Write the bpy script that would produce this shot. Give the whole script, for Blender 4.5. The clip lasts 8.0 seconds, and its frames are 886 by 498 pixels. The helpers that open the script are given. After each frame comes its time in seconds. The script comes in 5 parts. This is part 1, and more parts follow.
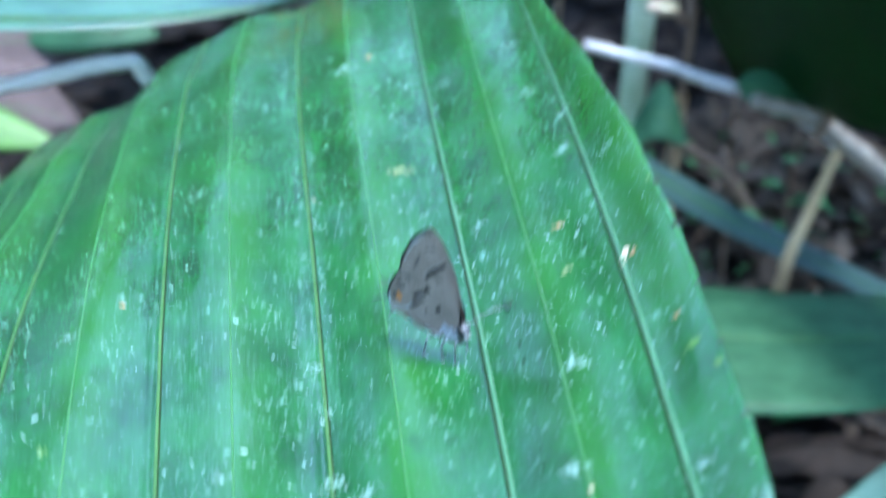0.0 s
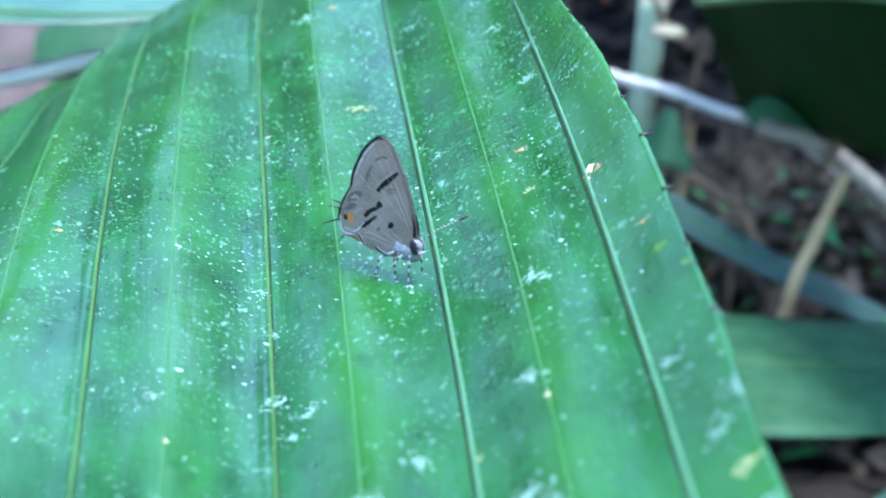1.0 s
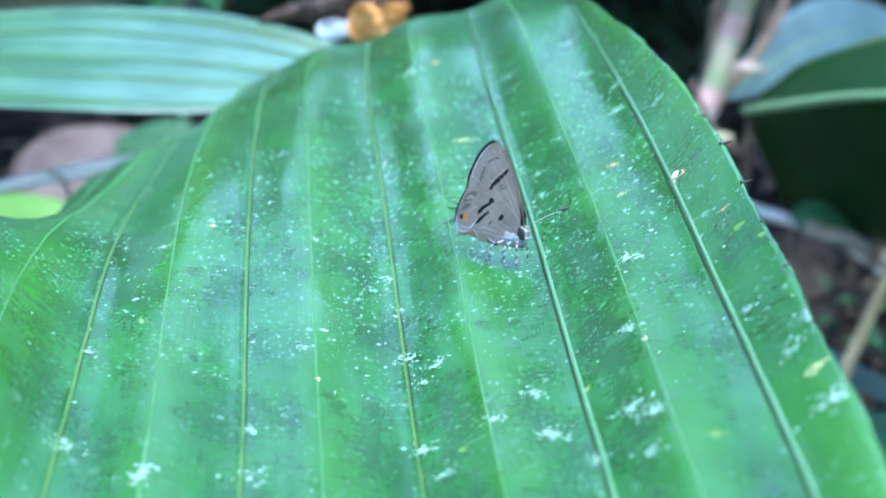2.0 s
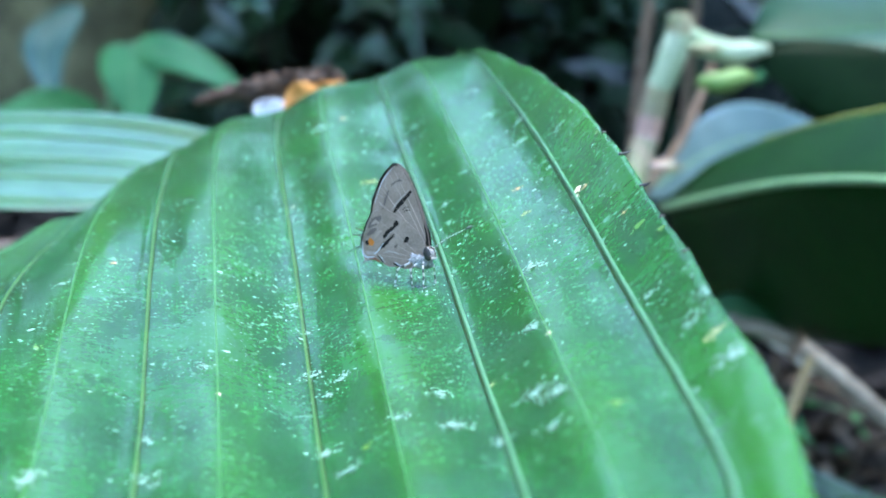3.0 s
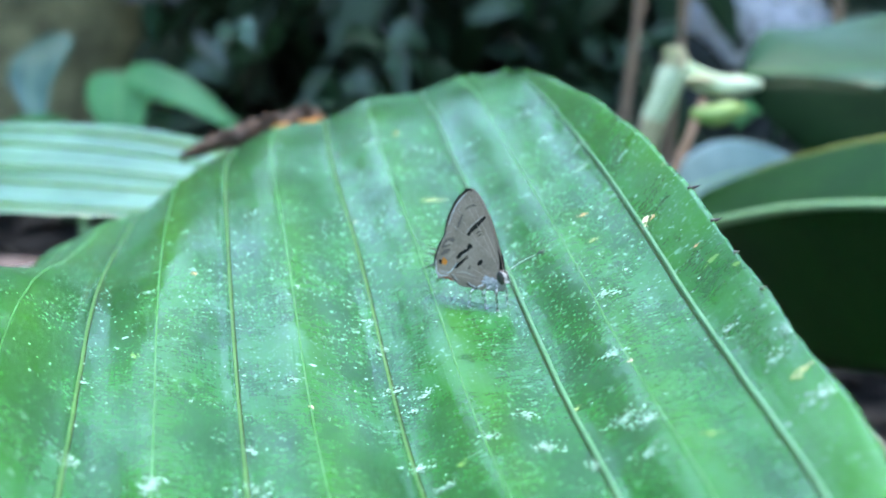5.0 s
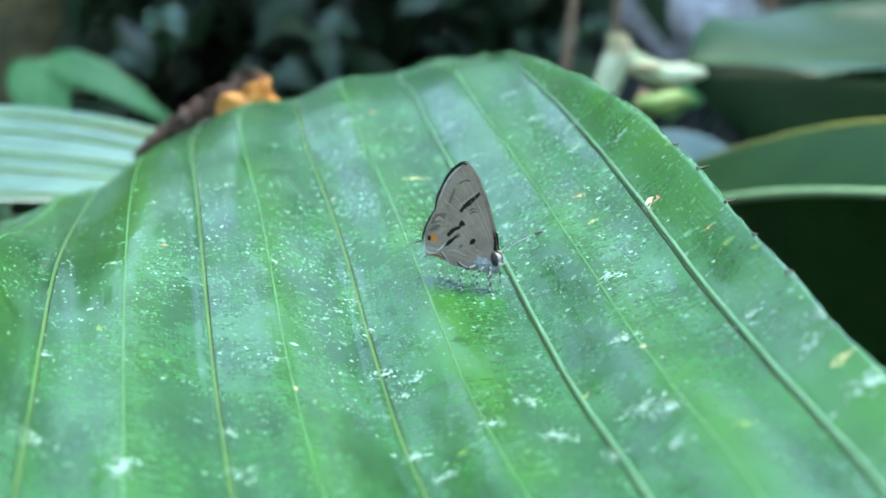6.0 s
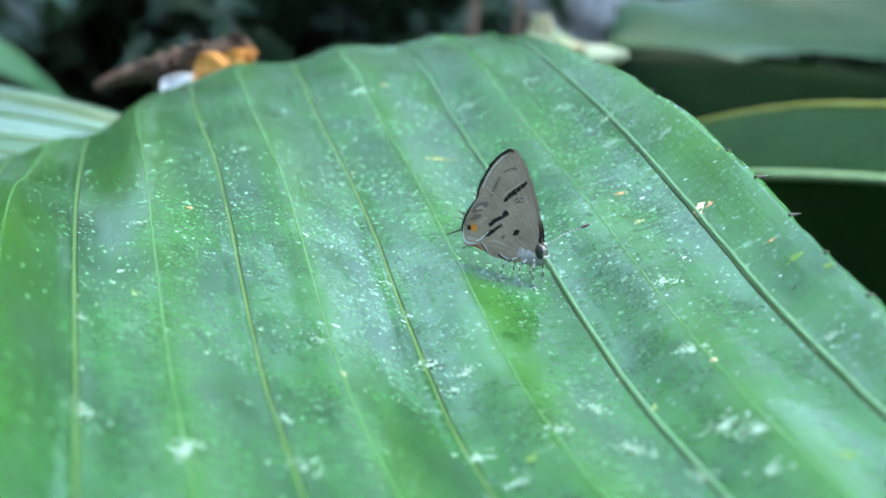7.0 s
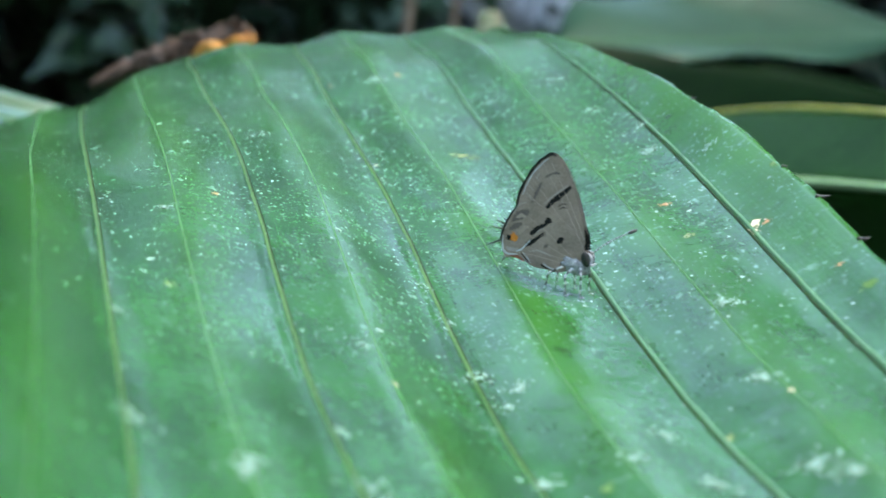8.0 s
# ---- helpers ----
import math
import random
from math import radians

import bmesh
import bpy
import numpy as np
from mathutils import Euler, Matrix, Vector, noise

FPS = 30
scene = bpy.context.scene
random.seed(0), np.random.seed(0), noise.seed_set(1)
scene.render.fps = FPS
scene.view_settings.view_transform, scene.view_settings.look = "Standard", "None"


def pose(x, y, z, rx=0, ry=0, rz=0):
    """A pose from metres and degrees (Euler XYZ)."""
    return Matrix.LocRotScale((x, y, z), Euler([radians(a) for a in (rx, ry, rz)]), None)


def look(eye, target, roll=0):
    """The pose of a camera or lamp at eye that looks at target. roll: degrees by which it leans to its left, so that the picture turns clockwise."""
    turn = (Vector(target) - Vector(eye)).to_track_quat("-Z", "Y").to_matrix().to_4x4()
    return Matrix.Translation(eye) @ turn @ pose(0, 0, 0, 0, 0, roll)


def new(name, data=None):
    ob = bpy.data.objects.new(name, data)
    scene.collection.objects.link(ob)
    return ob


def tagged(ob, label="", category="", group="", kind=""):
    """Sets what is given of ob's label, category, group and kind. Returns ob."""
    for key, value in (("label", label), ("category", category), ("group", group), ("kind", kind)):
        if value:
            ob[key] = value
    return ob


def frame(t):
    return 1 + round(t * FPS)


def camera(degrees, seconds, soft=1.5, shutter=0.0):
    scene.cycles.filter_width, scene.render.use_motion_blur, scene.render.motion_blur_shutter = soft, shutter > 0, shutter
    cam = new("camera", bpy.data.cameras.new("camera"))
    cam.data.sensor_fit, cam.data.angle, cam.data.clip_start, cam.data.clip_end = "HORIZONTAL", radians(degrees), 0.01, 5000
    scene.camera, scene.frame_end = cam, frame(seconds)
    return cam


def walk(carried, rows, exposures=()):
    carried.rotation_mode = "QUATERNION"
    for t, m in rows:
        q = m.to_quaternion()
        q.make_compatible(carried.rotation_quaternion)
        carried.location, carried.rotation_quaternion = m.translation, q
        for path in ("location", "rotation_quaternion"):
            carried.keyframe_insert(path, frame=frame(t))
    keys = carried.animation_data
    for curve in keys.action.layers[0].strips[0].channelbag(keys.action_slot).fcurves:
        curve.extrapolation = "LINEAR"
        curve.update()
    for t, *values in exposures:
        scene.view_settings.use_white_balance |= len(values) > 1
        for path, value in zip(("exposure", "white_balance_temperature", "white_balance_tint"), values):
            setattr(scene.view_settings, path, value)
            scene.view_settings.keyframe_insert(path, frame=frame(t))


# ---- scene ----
cam = camera(38.2, 8.0, soft=1.6, shutter=0.5)
# a small phone lens, focused on the butterfly's wings
cam.data.dof.use_dof = True
cam.data.dof.focus_distance = 0.207
cam.data.dof.aperture_fstop = 19.0
PATH = [
    (0.0, -0.0010, -0.0004, 0.9962, 61.87, -0.43, -0.04),
    (0.2, -0.0029, 0.0034, 0.9833, 61.24, -0.78, 0.20),
    (0.5, -0.0004, 0.0077, 0.9809, 63.18, -1.30, 0.64),
    (1.0, 0.0103, 0.0021, 0.9753, 64.41, -1.08, 1.31),
    (1.2, 0.0086, -0.0056, 0.9778, 66.03, -0.67, 1.74),
    (1.5, 0.0050, -0.0285, 0.9658, 68.60, 0.26, 2.48),
    (1.7, -0.0042, -0.0360, 0.9716, 68.86, -0.43, 3.31),
    (2.8, 0.0012, -0.0271, 0.9509, 76.10, -1.50, -0.28),
    (3.0, 0.0016, -0.0368, 0.9545, 76.12, -0.48, -0.49),
    (3.5, -0.0008, -0.0603, 0.9593, 77.65, -0.95, -0.74),
    (4.0, -0.0049, -0.0495, 0.9500, 77.44, -2.19, 0.07),
    (4.5, -0.0044, -0.0543, 0.9499, 78.15, -1.63, -1.00),
    (4.7, -0.0083, -0.0533, 0.9486, 78.13, -1.74, -1.24),
    (5.8, -0.0186, -0.0303, 0.9381, 78.05, -2.22, -3.83),
    (6.0, -0.0218, -0.0301, 0.9386, 77.99, -2.56, -4.86),
    (6.5, -0.0377, -0.0278, 0.9353, 77.86, -3.50, -7.02),
    (7.0, -0.0447, -0.0176, 0.9352, 77.46, -3.81, -10.10),
    (7.5, -0.0506, -0.0139, 0.9355, 77.35, -3.91, -12.17),
    (8.0, -0.0571, -0.0018, 0.9342, 77.47, -5.03, -13.54),
]
EXPOSURES = [(0.0, 3.75, 5800, 7), (1.0, 3.80, 5850, 7), (1.5, 3.95, 5900, 7), (3.0, 3.85, 6350, 6), (4.5, 3.98, 6800, 6), (6.5, 3.72, 7600, 5), (7.5, 3.63, 7700, 5), (8.0, 3.40, 7750, 5)]
walk(cam, [(t, pose(*p)) for t, *p in PATH], EXPOSURES)

# ---- sky and light ----
world = bpy.data.worlds.new("sky")
scene.world = world
world.use_nodes = True
wn = world.node_tree
sky = wn.nodes.new("ShaderNodeTexSky")
sky.sky_type = "NISHITA"
sky.sun_disc = False
sky.sun_elevation, sky.sun_rotation = radians(78), radians(54)
sky.air_density, sky.dust_density, sky.ozone_density = 1.0, 0.5, 3.0
wn.links.new(sky.outputs[0], wn.nodes["Background"].inputs[0])
wn.nodes["Background"].inputs[1].default_value = 0.15

sun_data = bpy.data.lights.new("sun", "SUN")
sun_data.energy, sun_data.angle, sun_data.color = 0.8, radians(22), (1.0, 0.98, 0.95)
sun = new("sun", sun_data)
sun.matrix_world = look((0.7, 0.7, 5.0), (0, 0.2, 0.9))

# ---- materials ----


class Nodes:
    """Short hand for a node material."""

    def __init__(self, name):
        self.m = bpy.data.materials.new(name)
        self.m.use_nodes = True
        self.t = self.m.node_tree
        self.p = self.t.nodes["Principled BSDF"]
        self.out = self.t.nodes["Material Output"]
        self.co = self.add("ShaderNodeTexCoord").outputs["Object"]

    def add(self, kind, **values):
        n = self.t.nodes.new(kind)
        for key, value in values.items():
            n.inputs[key.replace("_", " ")].default_value = value
        return n

    def link(self, a, b):
        self.t.links.new(a, b)

    def place(self, scale, turn=0.0):
        n = self.add("ShaderNodeMapping")
        n.inputs["Scale"].default_value = scale
        n.inputs["Rotation"].default_value = (0, 0, turn)
        self.link(self.co, n.inputs["Vector"])
        return n.outputs[0]

    def noise(self, vector, scale, detail=4.0, rough=0.55):
        n = self.add("ShaderNodeTexNoise", Scale=scale, Detail=detail, Roughness=rough)
        self.link(vector, n.inputs["Vector"])
        return n.outputs["Fac"]

    def ramp(self, fac, stops):
        n = self.add("ShaderNodeValToRGB")
        e = n.color_ramp.elements
        while len(e) < len(stops):
            e.new(0.5)
        for el, (at, c) in zip(e, stops):
            el.position, el.color = at, (*c, 1)
        self.link(fac, n.inputs[0])
        return n.outputs[0]

    def mix(self, fac, a, b, blend="MIX"):
        n = self.add("ShaderNodeMix")
        n.data_type, n.blend_type = "RGBA", blend
        for value, socket in ((fac, n.inputs[0]), (a, n.inputs[6]), (b, n.inputs[7])):
            if isinstance(value, bpy.types.NodeSocket):
                self.link(value, socket)
            else:
                socket.default_value = value if not isinstance(value, tuple) else (*value, 1)
        return n.outputs[2]

    def bump(self, height, strength, distance):
        n = self.add("ShaderNodeBump", Strength=strength, Distance=distance)
        self.link(height, n.inputs["Height"])
        self.link(n.outputs[0], self.p.inputs["Normal"])

    def rough(self, fac, low, high):
        n = self.add("ShaderNodeMapRange", To_Min=low, To_Max=high)
        self.link(fac, n.inputs[0])
        self.link(n.outputs[0], self.p.inputs["Roughness"])

    def color(self, c):
        self.link(c, self.p.inputs["Base Color"])


def mottled(name, dark, light, scale, rough=(0.5, 0.8), bump=0.3, distance=0.001, stretch=(1, 1, 1), island=0.0, metal=0.0, specular=0.5, fine=6.0):
    """A surface with two scales of variation: stains and grain."""
    n = Nodes(name)
    v = n.place(stretch)
    big = n.noise(v, scale, 3.0)
    small = n.noise(v, scale * fine, 5.0, 0.65)
    c = n.ramp(big, [(0.32, dark), (0.68, light)])
    c = n.mix(0.45, c, n.ramp(small, [(0.3, dark), (0.7, light)]))
    if island:
        geo = n.add("ShaderNodeNewGeometry").outputs["Random Per Island"]
        hsv = n.add("ShaderNodeHueSaturation", Saturation=0.95)
        vr = n.add("ShaderNodeMapRange", To_Min=1 - island, To_Max=1 + island)
        n.link(geo, vr.inputs[0])
        n.link(vr.outputs[0], hsv.inputs["Value"])
        n.link(c, hsv.inputs["Color"])
        c = hsv.outputs[0]
    n.color(c)
    n.rough(small, *rough)
    n.bump(small, bump, distance)
    n.p.inputs["Specular IOR Level"].default_value = specular
    n.p.inputs["Metallic"].default_value = metal
    return n.m


def leaf_surface(name, dark, light, along, gloss=(0.3, 0.5), turn=0.0, grain=1500.0, translucent=0.15, coat=0.0, patch=28.0, specular=0.5):
    """A living leaf: long fine ribs, cloudy patches, a waxy gloss. along: 0 when the ribs run along x, 1 along y, 2 along z."""
    n = Nodes(name)
    stretch = [1.0, 1.0, 1.0]
    stretch[along] = 0.03
    ribs = n.noise(n.place(tuple(stretch), turn), grain, 2.0)
    cloud = n.noise(n.place((1, 1, 1)), patch, 4.0, 0.6)
    half = list(stretch)
    half[along] = 0.18
    bands = n.noise(n.place(tuple(half), turn), patch * 9, 3.0)
    c = n.ramp(cloud, [(0.36, dark), (0.64, light)])
    c = n.mix(0.30, c, n.ramp(ribs, [(0.25, dark), (0.75, light)]))
    c = n.mix(0.30, c, n.ramp(bands, [(0.3, dark), (0.7, light)]))
    n.color(c)
    n.rough(n.noise(n.place((1, 1, 1)), patch * 14, 4.0, 0.7), *gloss)
    dents = n.noise(n.place((1, 1, 1)), patch * 11, 3.0, 0.6)
    n.bump(n.mix(0.55, n.mix(0.5, ribs, bands), dents), 0.5, 0.0007)
    n.p.inputs["Specular IOR Level"].default_value = specular
    n.p.inputs["Coat Weight"].default_value = coat
    n.p.inputs["Coat Roughness"].default_value = 0.3
    if translucent:
        tr = n.add("ShaderNodeBsdfTranslucent")
        n.link(c, tr.inputs["Color"])
        mx = n.add("ShaderNodeMixShader", Fac=translucent)
        n.link(n.p.outputs[0], mx.inputs[1])
        n.link(tr.outputs[0], mx.inputs[2])
        n.link(mx.outputs[0], n.out.inputs["Surface"])
    return n.m


def pleated_surface():
    """The big leaf: "where" holds the line across the blade and the way along it, "tint" how near a minor vein lies."""
    n = Nodes("pleated_leaf")
    where = n.add("ShaderNodeAttribute")
    where.attribute_name = "where"
    n.co = where.outputs["Vector"]
    tint = n.add("ShaderNodeAttribute")
    tint.attribute_name = "tint"
    ribs = n.noise(n.place((1, 0.02, 1)), 2600, 2.0)
    bands = n.noise(n.place((1, 0.10, 1)), 330, 3.0, 0.6)
    cloud = n.noise(n.place((1, 0.55, 1)), 85, 4.0, 0.62)
    broad = n.noise(n.place((1, 0.45, 1)), 26, 3.0, 0.55)
    dents = n.noise(n.place((0.75, 1, 1)), 260, 3.0, 0.6)
    c = n.ramp(cloud, [(0.38, (0.0035, 0.042, 0.009)), (0.62, (0.018, 0.124, 0.023))])
    c = n.mix(0.25, c, n.ramp(bands, [(0.3, (0.003, 0.038, 0.008)), (0.7, (0.022, 0.140, 0.026))]))
    c = n.mix(0.16, c, n.ramp(ribs, [(0.3, (0.003, 0.038, 0.009)), (0.7, (0.027, 0.145, 0.03))]))
    # yellower flesh along the minor veins
    fac = n.add("ShaderNodeMath")
    fac.operation = "MULTIPLY"
    n.link(tint.outputs["Fac"], fac.inputs[0])
    n.link(n.ramp(broad, [(0.35, (0.10, 0.10, 0.10)), (0.62, (0.70, 0.70, 0.70))]), fac.inputs[1])
    c = n.mix(fac.outputs[0], c, (0.034, 0.165, 0.016))
    # a dusty bloom in patches
    bloom = n.ramp(n.noise(n.place((1, 0.7, 1)), 60, 5.0, 0.7), [(0.46, (0, 0, 0)), (0.72, (0.42, 0.42, 0.42))])
    c = n.mix(bloom, c, (0.038, 0.150, 0.080))
    # small dark water stains
    stain = n.ramp(n.noise(n.place((1, 0.8, 1)), 130, 2.0, 0.5), [(0.64, (0, 0, 0)), (0.72, (0.5, 0.5, 0.5))])
    c = n.mix(stain, c, (0.006, 0.050, 0.008))
    # fine pale specks in drifts
    drift = n.ramp(n.noise(n.place((1, 0.8, 1)), 75, 4.0, 0.65), [(0.42, (0.07, 0.07, 0.07)), (0.67, (0.95, 0.95, 0.95))])
    # fewer on the low part of the blade, where the rain runs off
    split = n.add("ShaderNodeSeparateXYZ")
    n.link(n.co, split.inputs[0])
    drift = n.mix(1.0, drift, n.ramp(split.outputs["Y"], [(0.11, (0.40, 0.40, 0.40)), (0.18, (1, 1, 1))]), "MULTIPLY")
    for scale, low, high, most in ((1700, 0.62, 0.70, 0.40), (1050, 0.627, 0.70, 0.62), (620, 0.647, 0.72, 0.85)):
        dot = n.ramp(n.noise(n.place((1, 0.7, 1)), scale, 1.5, 0.5), [(low, (0, 0, 0)), (high, (most, most, most))])
        c = n.mix(n.mix(1.0, dot, drift, "MULTIPLY"), c, (0.235, 0.455, 0.36))
    n.color(c)
    n.rough(n.mix(0.5, n.noise(n.place((1, 0.6, 1)), 130, 4.0, 0.65), n.noise(n.place((1, 0.5, 1)), 900, 3.0, 0.7)), 0.13, 0.33)
    wrinkles = n.noise(n.place((1, 0.6, 1)), 820, 3.0, 0.6)
    n.bump(n.mix(0.16, n.mix(0.5, n.mix(0.15, bands, ribs), dents), wrinkles), 0.56, 0.0007)
    n.p.inputs["Specular IOR Level"].default_value = 0.5
    n.p.inputs["Coat Weight"].default_value = 0.1
    n.p.inputs["Coat Roughness"].default_value = 0.22
    tr = n.add("ShaderNodeBsdfTranslucent")
    n.link(c, tr.inputs["Color"])
    mx = n.add("ShaderNodeMixShader", Fac=0.12)
    n.link(n.p.outputs[0], mx.inputs[1])
    n.link(tr.outputs[0], mx.inputs[2])
    n.link(mx.outputs[0], n.out.inputs["Surface"])
    return n.m


M_LEAF = pleated_surface()
M_VEIN = mottled("leaf_vein", (0.024, 0.098, 0.016), (0.058, 0.160, 0.034), 160, (0.35, 0.55), 0.3, 0.0003)
# dark main veins, and the shade line drawn beside the olive ones
M_VEIN_AND_SHADE = mottled("leaf_vein_and_shade", (0.006, 0.022, 0.006), (0.020, 0.045, 0.012), 160, (0.4, 0.6), 0.3, 0.0003, specular=0.1)
M_RIDGE = mottled("leaf_vein_ridge", (0.034, 0.130, 0.050), (0.090, 0.220, 0.115), 240, (0.25, 0.45), 0.2, 0.0002)
M_VEIN_PALE = mottled("leaf_vein_pale", (0.026, 0.130, 0.026), (0.055, 0.190, 0.055), 160, (0.35, 0.5), 0.3, 0.0003)
M_CRUST = mottled("pale_crust", (0.088, 0.2464, 0.176), (0.2816, 0.4576, 0.3872), 1400, (0.6, 0.9), 0.1, 0.00004, island=0.3)
M_SPECK = mottled("pale_specks", (0.1523, 0.3584, 0.2688), (0.3942, 0.5555, 0.5018), 900, (0.6, 0.9), 0.1, 0.00004, island=0.35)
M_HOLE = mottled("bleached_scar", (0.48, 0.40, 0.24), (0.85, 0.74, 0.58), 900, (0.6, 0.9), 0.4, 0.0002)
M_SMEAR = mottled("bleached_smear", (0.10, 0.22, 0.06), (0.42, 0.42, 0.22), 1100, (0.6, 0.9), 0.1, 0.00005)
M_RUST = mottled("rust_scar", (0.22, 0.14, 0.05), (0.50, 0.26, 0.13), 900, (0.6, 0.9), 0.4, 0.0002)
M_YELLOW = mottled("yellow_scar", (0.03, 0.14, 0.02), (0.105, 0.20, 0.04), 700, (0.5, 0.8), 0.3, 0.0002)
M_BLACK = mottled("black_chitin", (0.006, 0.006, 0.007), (0.02, 0.018, 0.018), 2500, (0.25, 0.5), 0.2, 0.0001)
M_WING = mottled("grey_wing", (0.1647, 0.122, 0.1), (0.366, 0.2745, 0.2257), 190, (0.55, 0.8), 0.2, 0.00004, fine=16, specular=0.1)
M_MARK = mottled("wing_band", (0.006, 0.0054, 0.006), (0.021, 0.0168, 0.0156), 2500, (0.5, 0.8), 0.2, 0.0001, specular=0.1)
M_WING_VEIN = mottled("wing_vein", (0.2836, 0.2098, 0.1742), (0.378, 0.2849, 0.2376), 1800, (0.6, 0.9), 0.2, 0.00005, specular=0.1)
M_PALE = mottled("pale_scales", (0.297, 0.24, 0.2156), (0.44, 0.37, 0.343), 1800, (0.6, 0.9), 0.2, 0.00005, specular=0.1)
M_MARK_SOFT = mottled("wing_band_soft", (0.1097, 0.08415, 0.0748), (0.1725, 0.1328, 0.1144), 2500, (0.5, 0.8), 0.2, 0.0001, specular=0.1)
M_WHITE = mottled("white_scales", (0.38, 0.38, 0.40), (0.62, 0.61, 0.63), 1800, (0.6, 0.9), 0.4, 0.0001)
M_ORANGE = mottled("orange_scales", (0.45, 0.12, 0.015), (0.70, 0.24, 0.03), 2500, (0.5, 0.8), 0.2, 0.0001)
M_FUR = mottled("grey_fur", (0.16, 0.16, 0.17), (0.56, 0.57, 0.60), 1500, (0.8, 1.0), 0.9, 0.0003, specular=0.1)
M_LEAF_GLOSS = leaf_surface("glossy_leaf", (0.012, 0.075, 0.035), (0.07, 0.19, 0.10), 0, (0.08, 0.30), 0, 700, 0.1, 0.5)
# green darkened to near black: the shade under a fold is in the colour
M_LEAF_SHADE = leaf_surface("shade_dark_green", (0.001794, 0.0102, 0.002142), (0.005388, 0.02154, 0.004818), 0, (0.35, 0.6), 0, 500, 0.08, 0.0, 28.0, 0.06)
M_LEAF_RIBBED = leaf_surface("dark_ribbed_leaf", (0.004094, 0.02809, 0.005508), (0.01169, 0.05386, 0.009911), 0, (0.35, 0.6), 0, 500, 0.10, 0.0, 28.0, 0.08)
# the greyish sheen on the leaf's top is mixed into this base colour
M_LEAF_SHEEN = leaf_surface("sheen_grey_green_leaf", (0.0144, 0.05775, 0.027), (0.0414, 0.1103, 0.0594), 0, (0.35, 0.55), 0, 500, 0.05, 0.0, 14.0, 0.3)
M_LEAF_MID = leaf_surface("green_leaf", (0.0077, 0.033, 0.0121), (0.0165, 0.055, 0.022), 0, (0.25, 0.45), 0, 500, 0.2, 0.1)
M_LEAF_PALE = leaf_surface("pale_leaf", (0.05, 0.13, 0.09), (0.11, 0.21, 0.15), 0, (0.16, 0.32), 0, 500, 0.15, 0.4)
M_LEAF_BLUE = leaf_surface("bluish_leaf", (0.13, 0.23, 0.22), (0.24, 0.36, 0.36), 0, (0.16, 0.32), 0, 500, 0.15, 0.4)
M_LEAF_DULL = leaf_surface("dull_leaf", (0.00897, 0.05589, 0.01932), (0.05382, 0.1518, 0.06762), 0, (0.45, 0.65), 0, 500, 0.08, 0.0, 60.0, 0.25)
M_LEAF_STRAP = leaf_surface("strap_leaf", (0.024, 0.05984, 0.0516), (0.054, 0.1021, 0.08772), 0, (0.25, 0.4), 0, 500, 0.08, 0.2)
M_LEAF_FAR = leaf_surface("far_leaf", (0.04813, 0.215, 0.06463), (0.1031, 0.3587, 0.1077), 0, (0.3, 0.5), 0, 300, 0.3, 0.1, 12)
M_LEAF_LIME = leaf_surface("lime_leaf", (0.07, 0.22, 0.03), (0.14, 0.34, 0.05), 0, (0.3, 0.5), 0, 500, 0.2, 0.1)
M_RIB = mottled("pale_rib", (0.16, 0.32, 0.14), (0.28, 0.46, 0.22), 120, (0.35, 0.55), 0.2, 0.0005)
M_RIB_YELLOW = mottled("yellow_margin", (0.16, 0.20, 0.03), (0.30, 0.31, 0.06), 90, (0.4, 0.6), 0.2, 0.0005)
M_BUD = mottled("yellow_green_bud", (0.10, 0.22, 0.04), (0.28, 0.40, 0.12), 60, (0.4, 0.6), 0.3, 0.0008)
M_STALK_PINK = mottled("pink_stalk", (0.42, 0.209, 0.164), (0.8, 0.532, 0.4264), 40, (0.45, 0.7), 0.4, 0.001)
M_STALK = mottled("blotched_stalk", (0.10, 0.26, 0.07), (0.62, 0.34, 0.31), 22, (0.45, 0.7), 0.4, 0.001, (1, 1, 0.5))
M_SHEATH = mottled("pale_sheath", (0.2128, 0.3225, 0.1287), (0.5852, 0.6665, 0.495), 60, (0.4, 0.6), 0.3, 0.0008)
M_DEAD = mottled("withered_leaf", (0.0132, 0.0072, 0.0042), (0.072, 0.033, 0.0144), 70, (0.55, 0.85), 0.6, 0.002, island=0.2)
M_DEAD_ORANGE = mottled("orange_withered_leaf", (0.45, 0.16, 0.03), (0.75, 0.36, 0.09), 110, (0.5, 0.8), 0.5, 0.001)
M_DEAD_RED = mottled("red_withered_leaf", (0.13, 0.03, 0.014), (0.34, 0.095, 0.04), 110, (0.5, 0.8), 0.5, 0.001)
M_DEAD_PALE = mottled("pinkish_dead_leaf", (0.07, 0.05, 0.045), (0.20, 0.15, 0.135), 40, (0.6, 0.9), 0.5, 0.002, specular=0.2)
M_PETAL = mottled("white_petal", (0.62, 0.64, 0.70), (0.82, 0.82, 0.85), 150, (0.5, 0.7), 0.3, 0.0008)
M_STICK = mottled("grey_stick", (0.16, 0.1342, 0.101), (0.496, 0.4352, 0.3427), 60, (0.6, 0.9), 0.6, 0.001, (1, 1, 1))
# pale wood, lifted to near white to carry the sky's reflection
M_STICK_PALE = mottled("pale_stick", (0.6696, 0.6502, 0.5947), (0.9072, 0.8803, 0.813), 50, (0.5, 0.8), 0.5, 0.001)
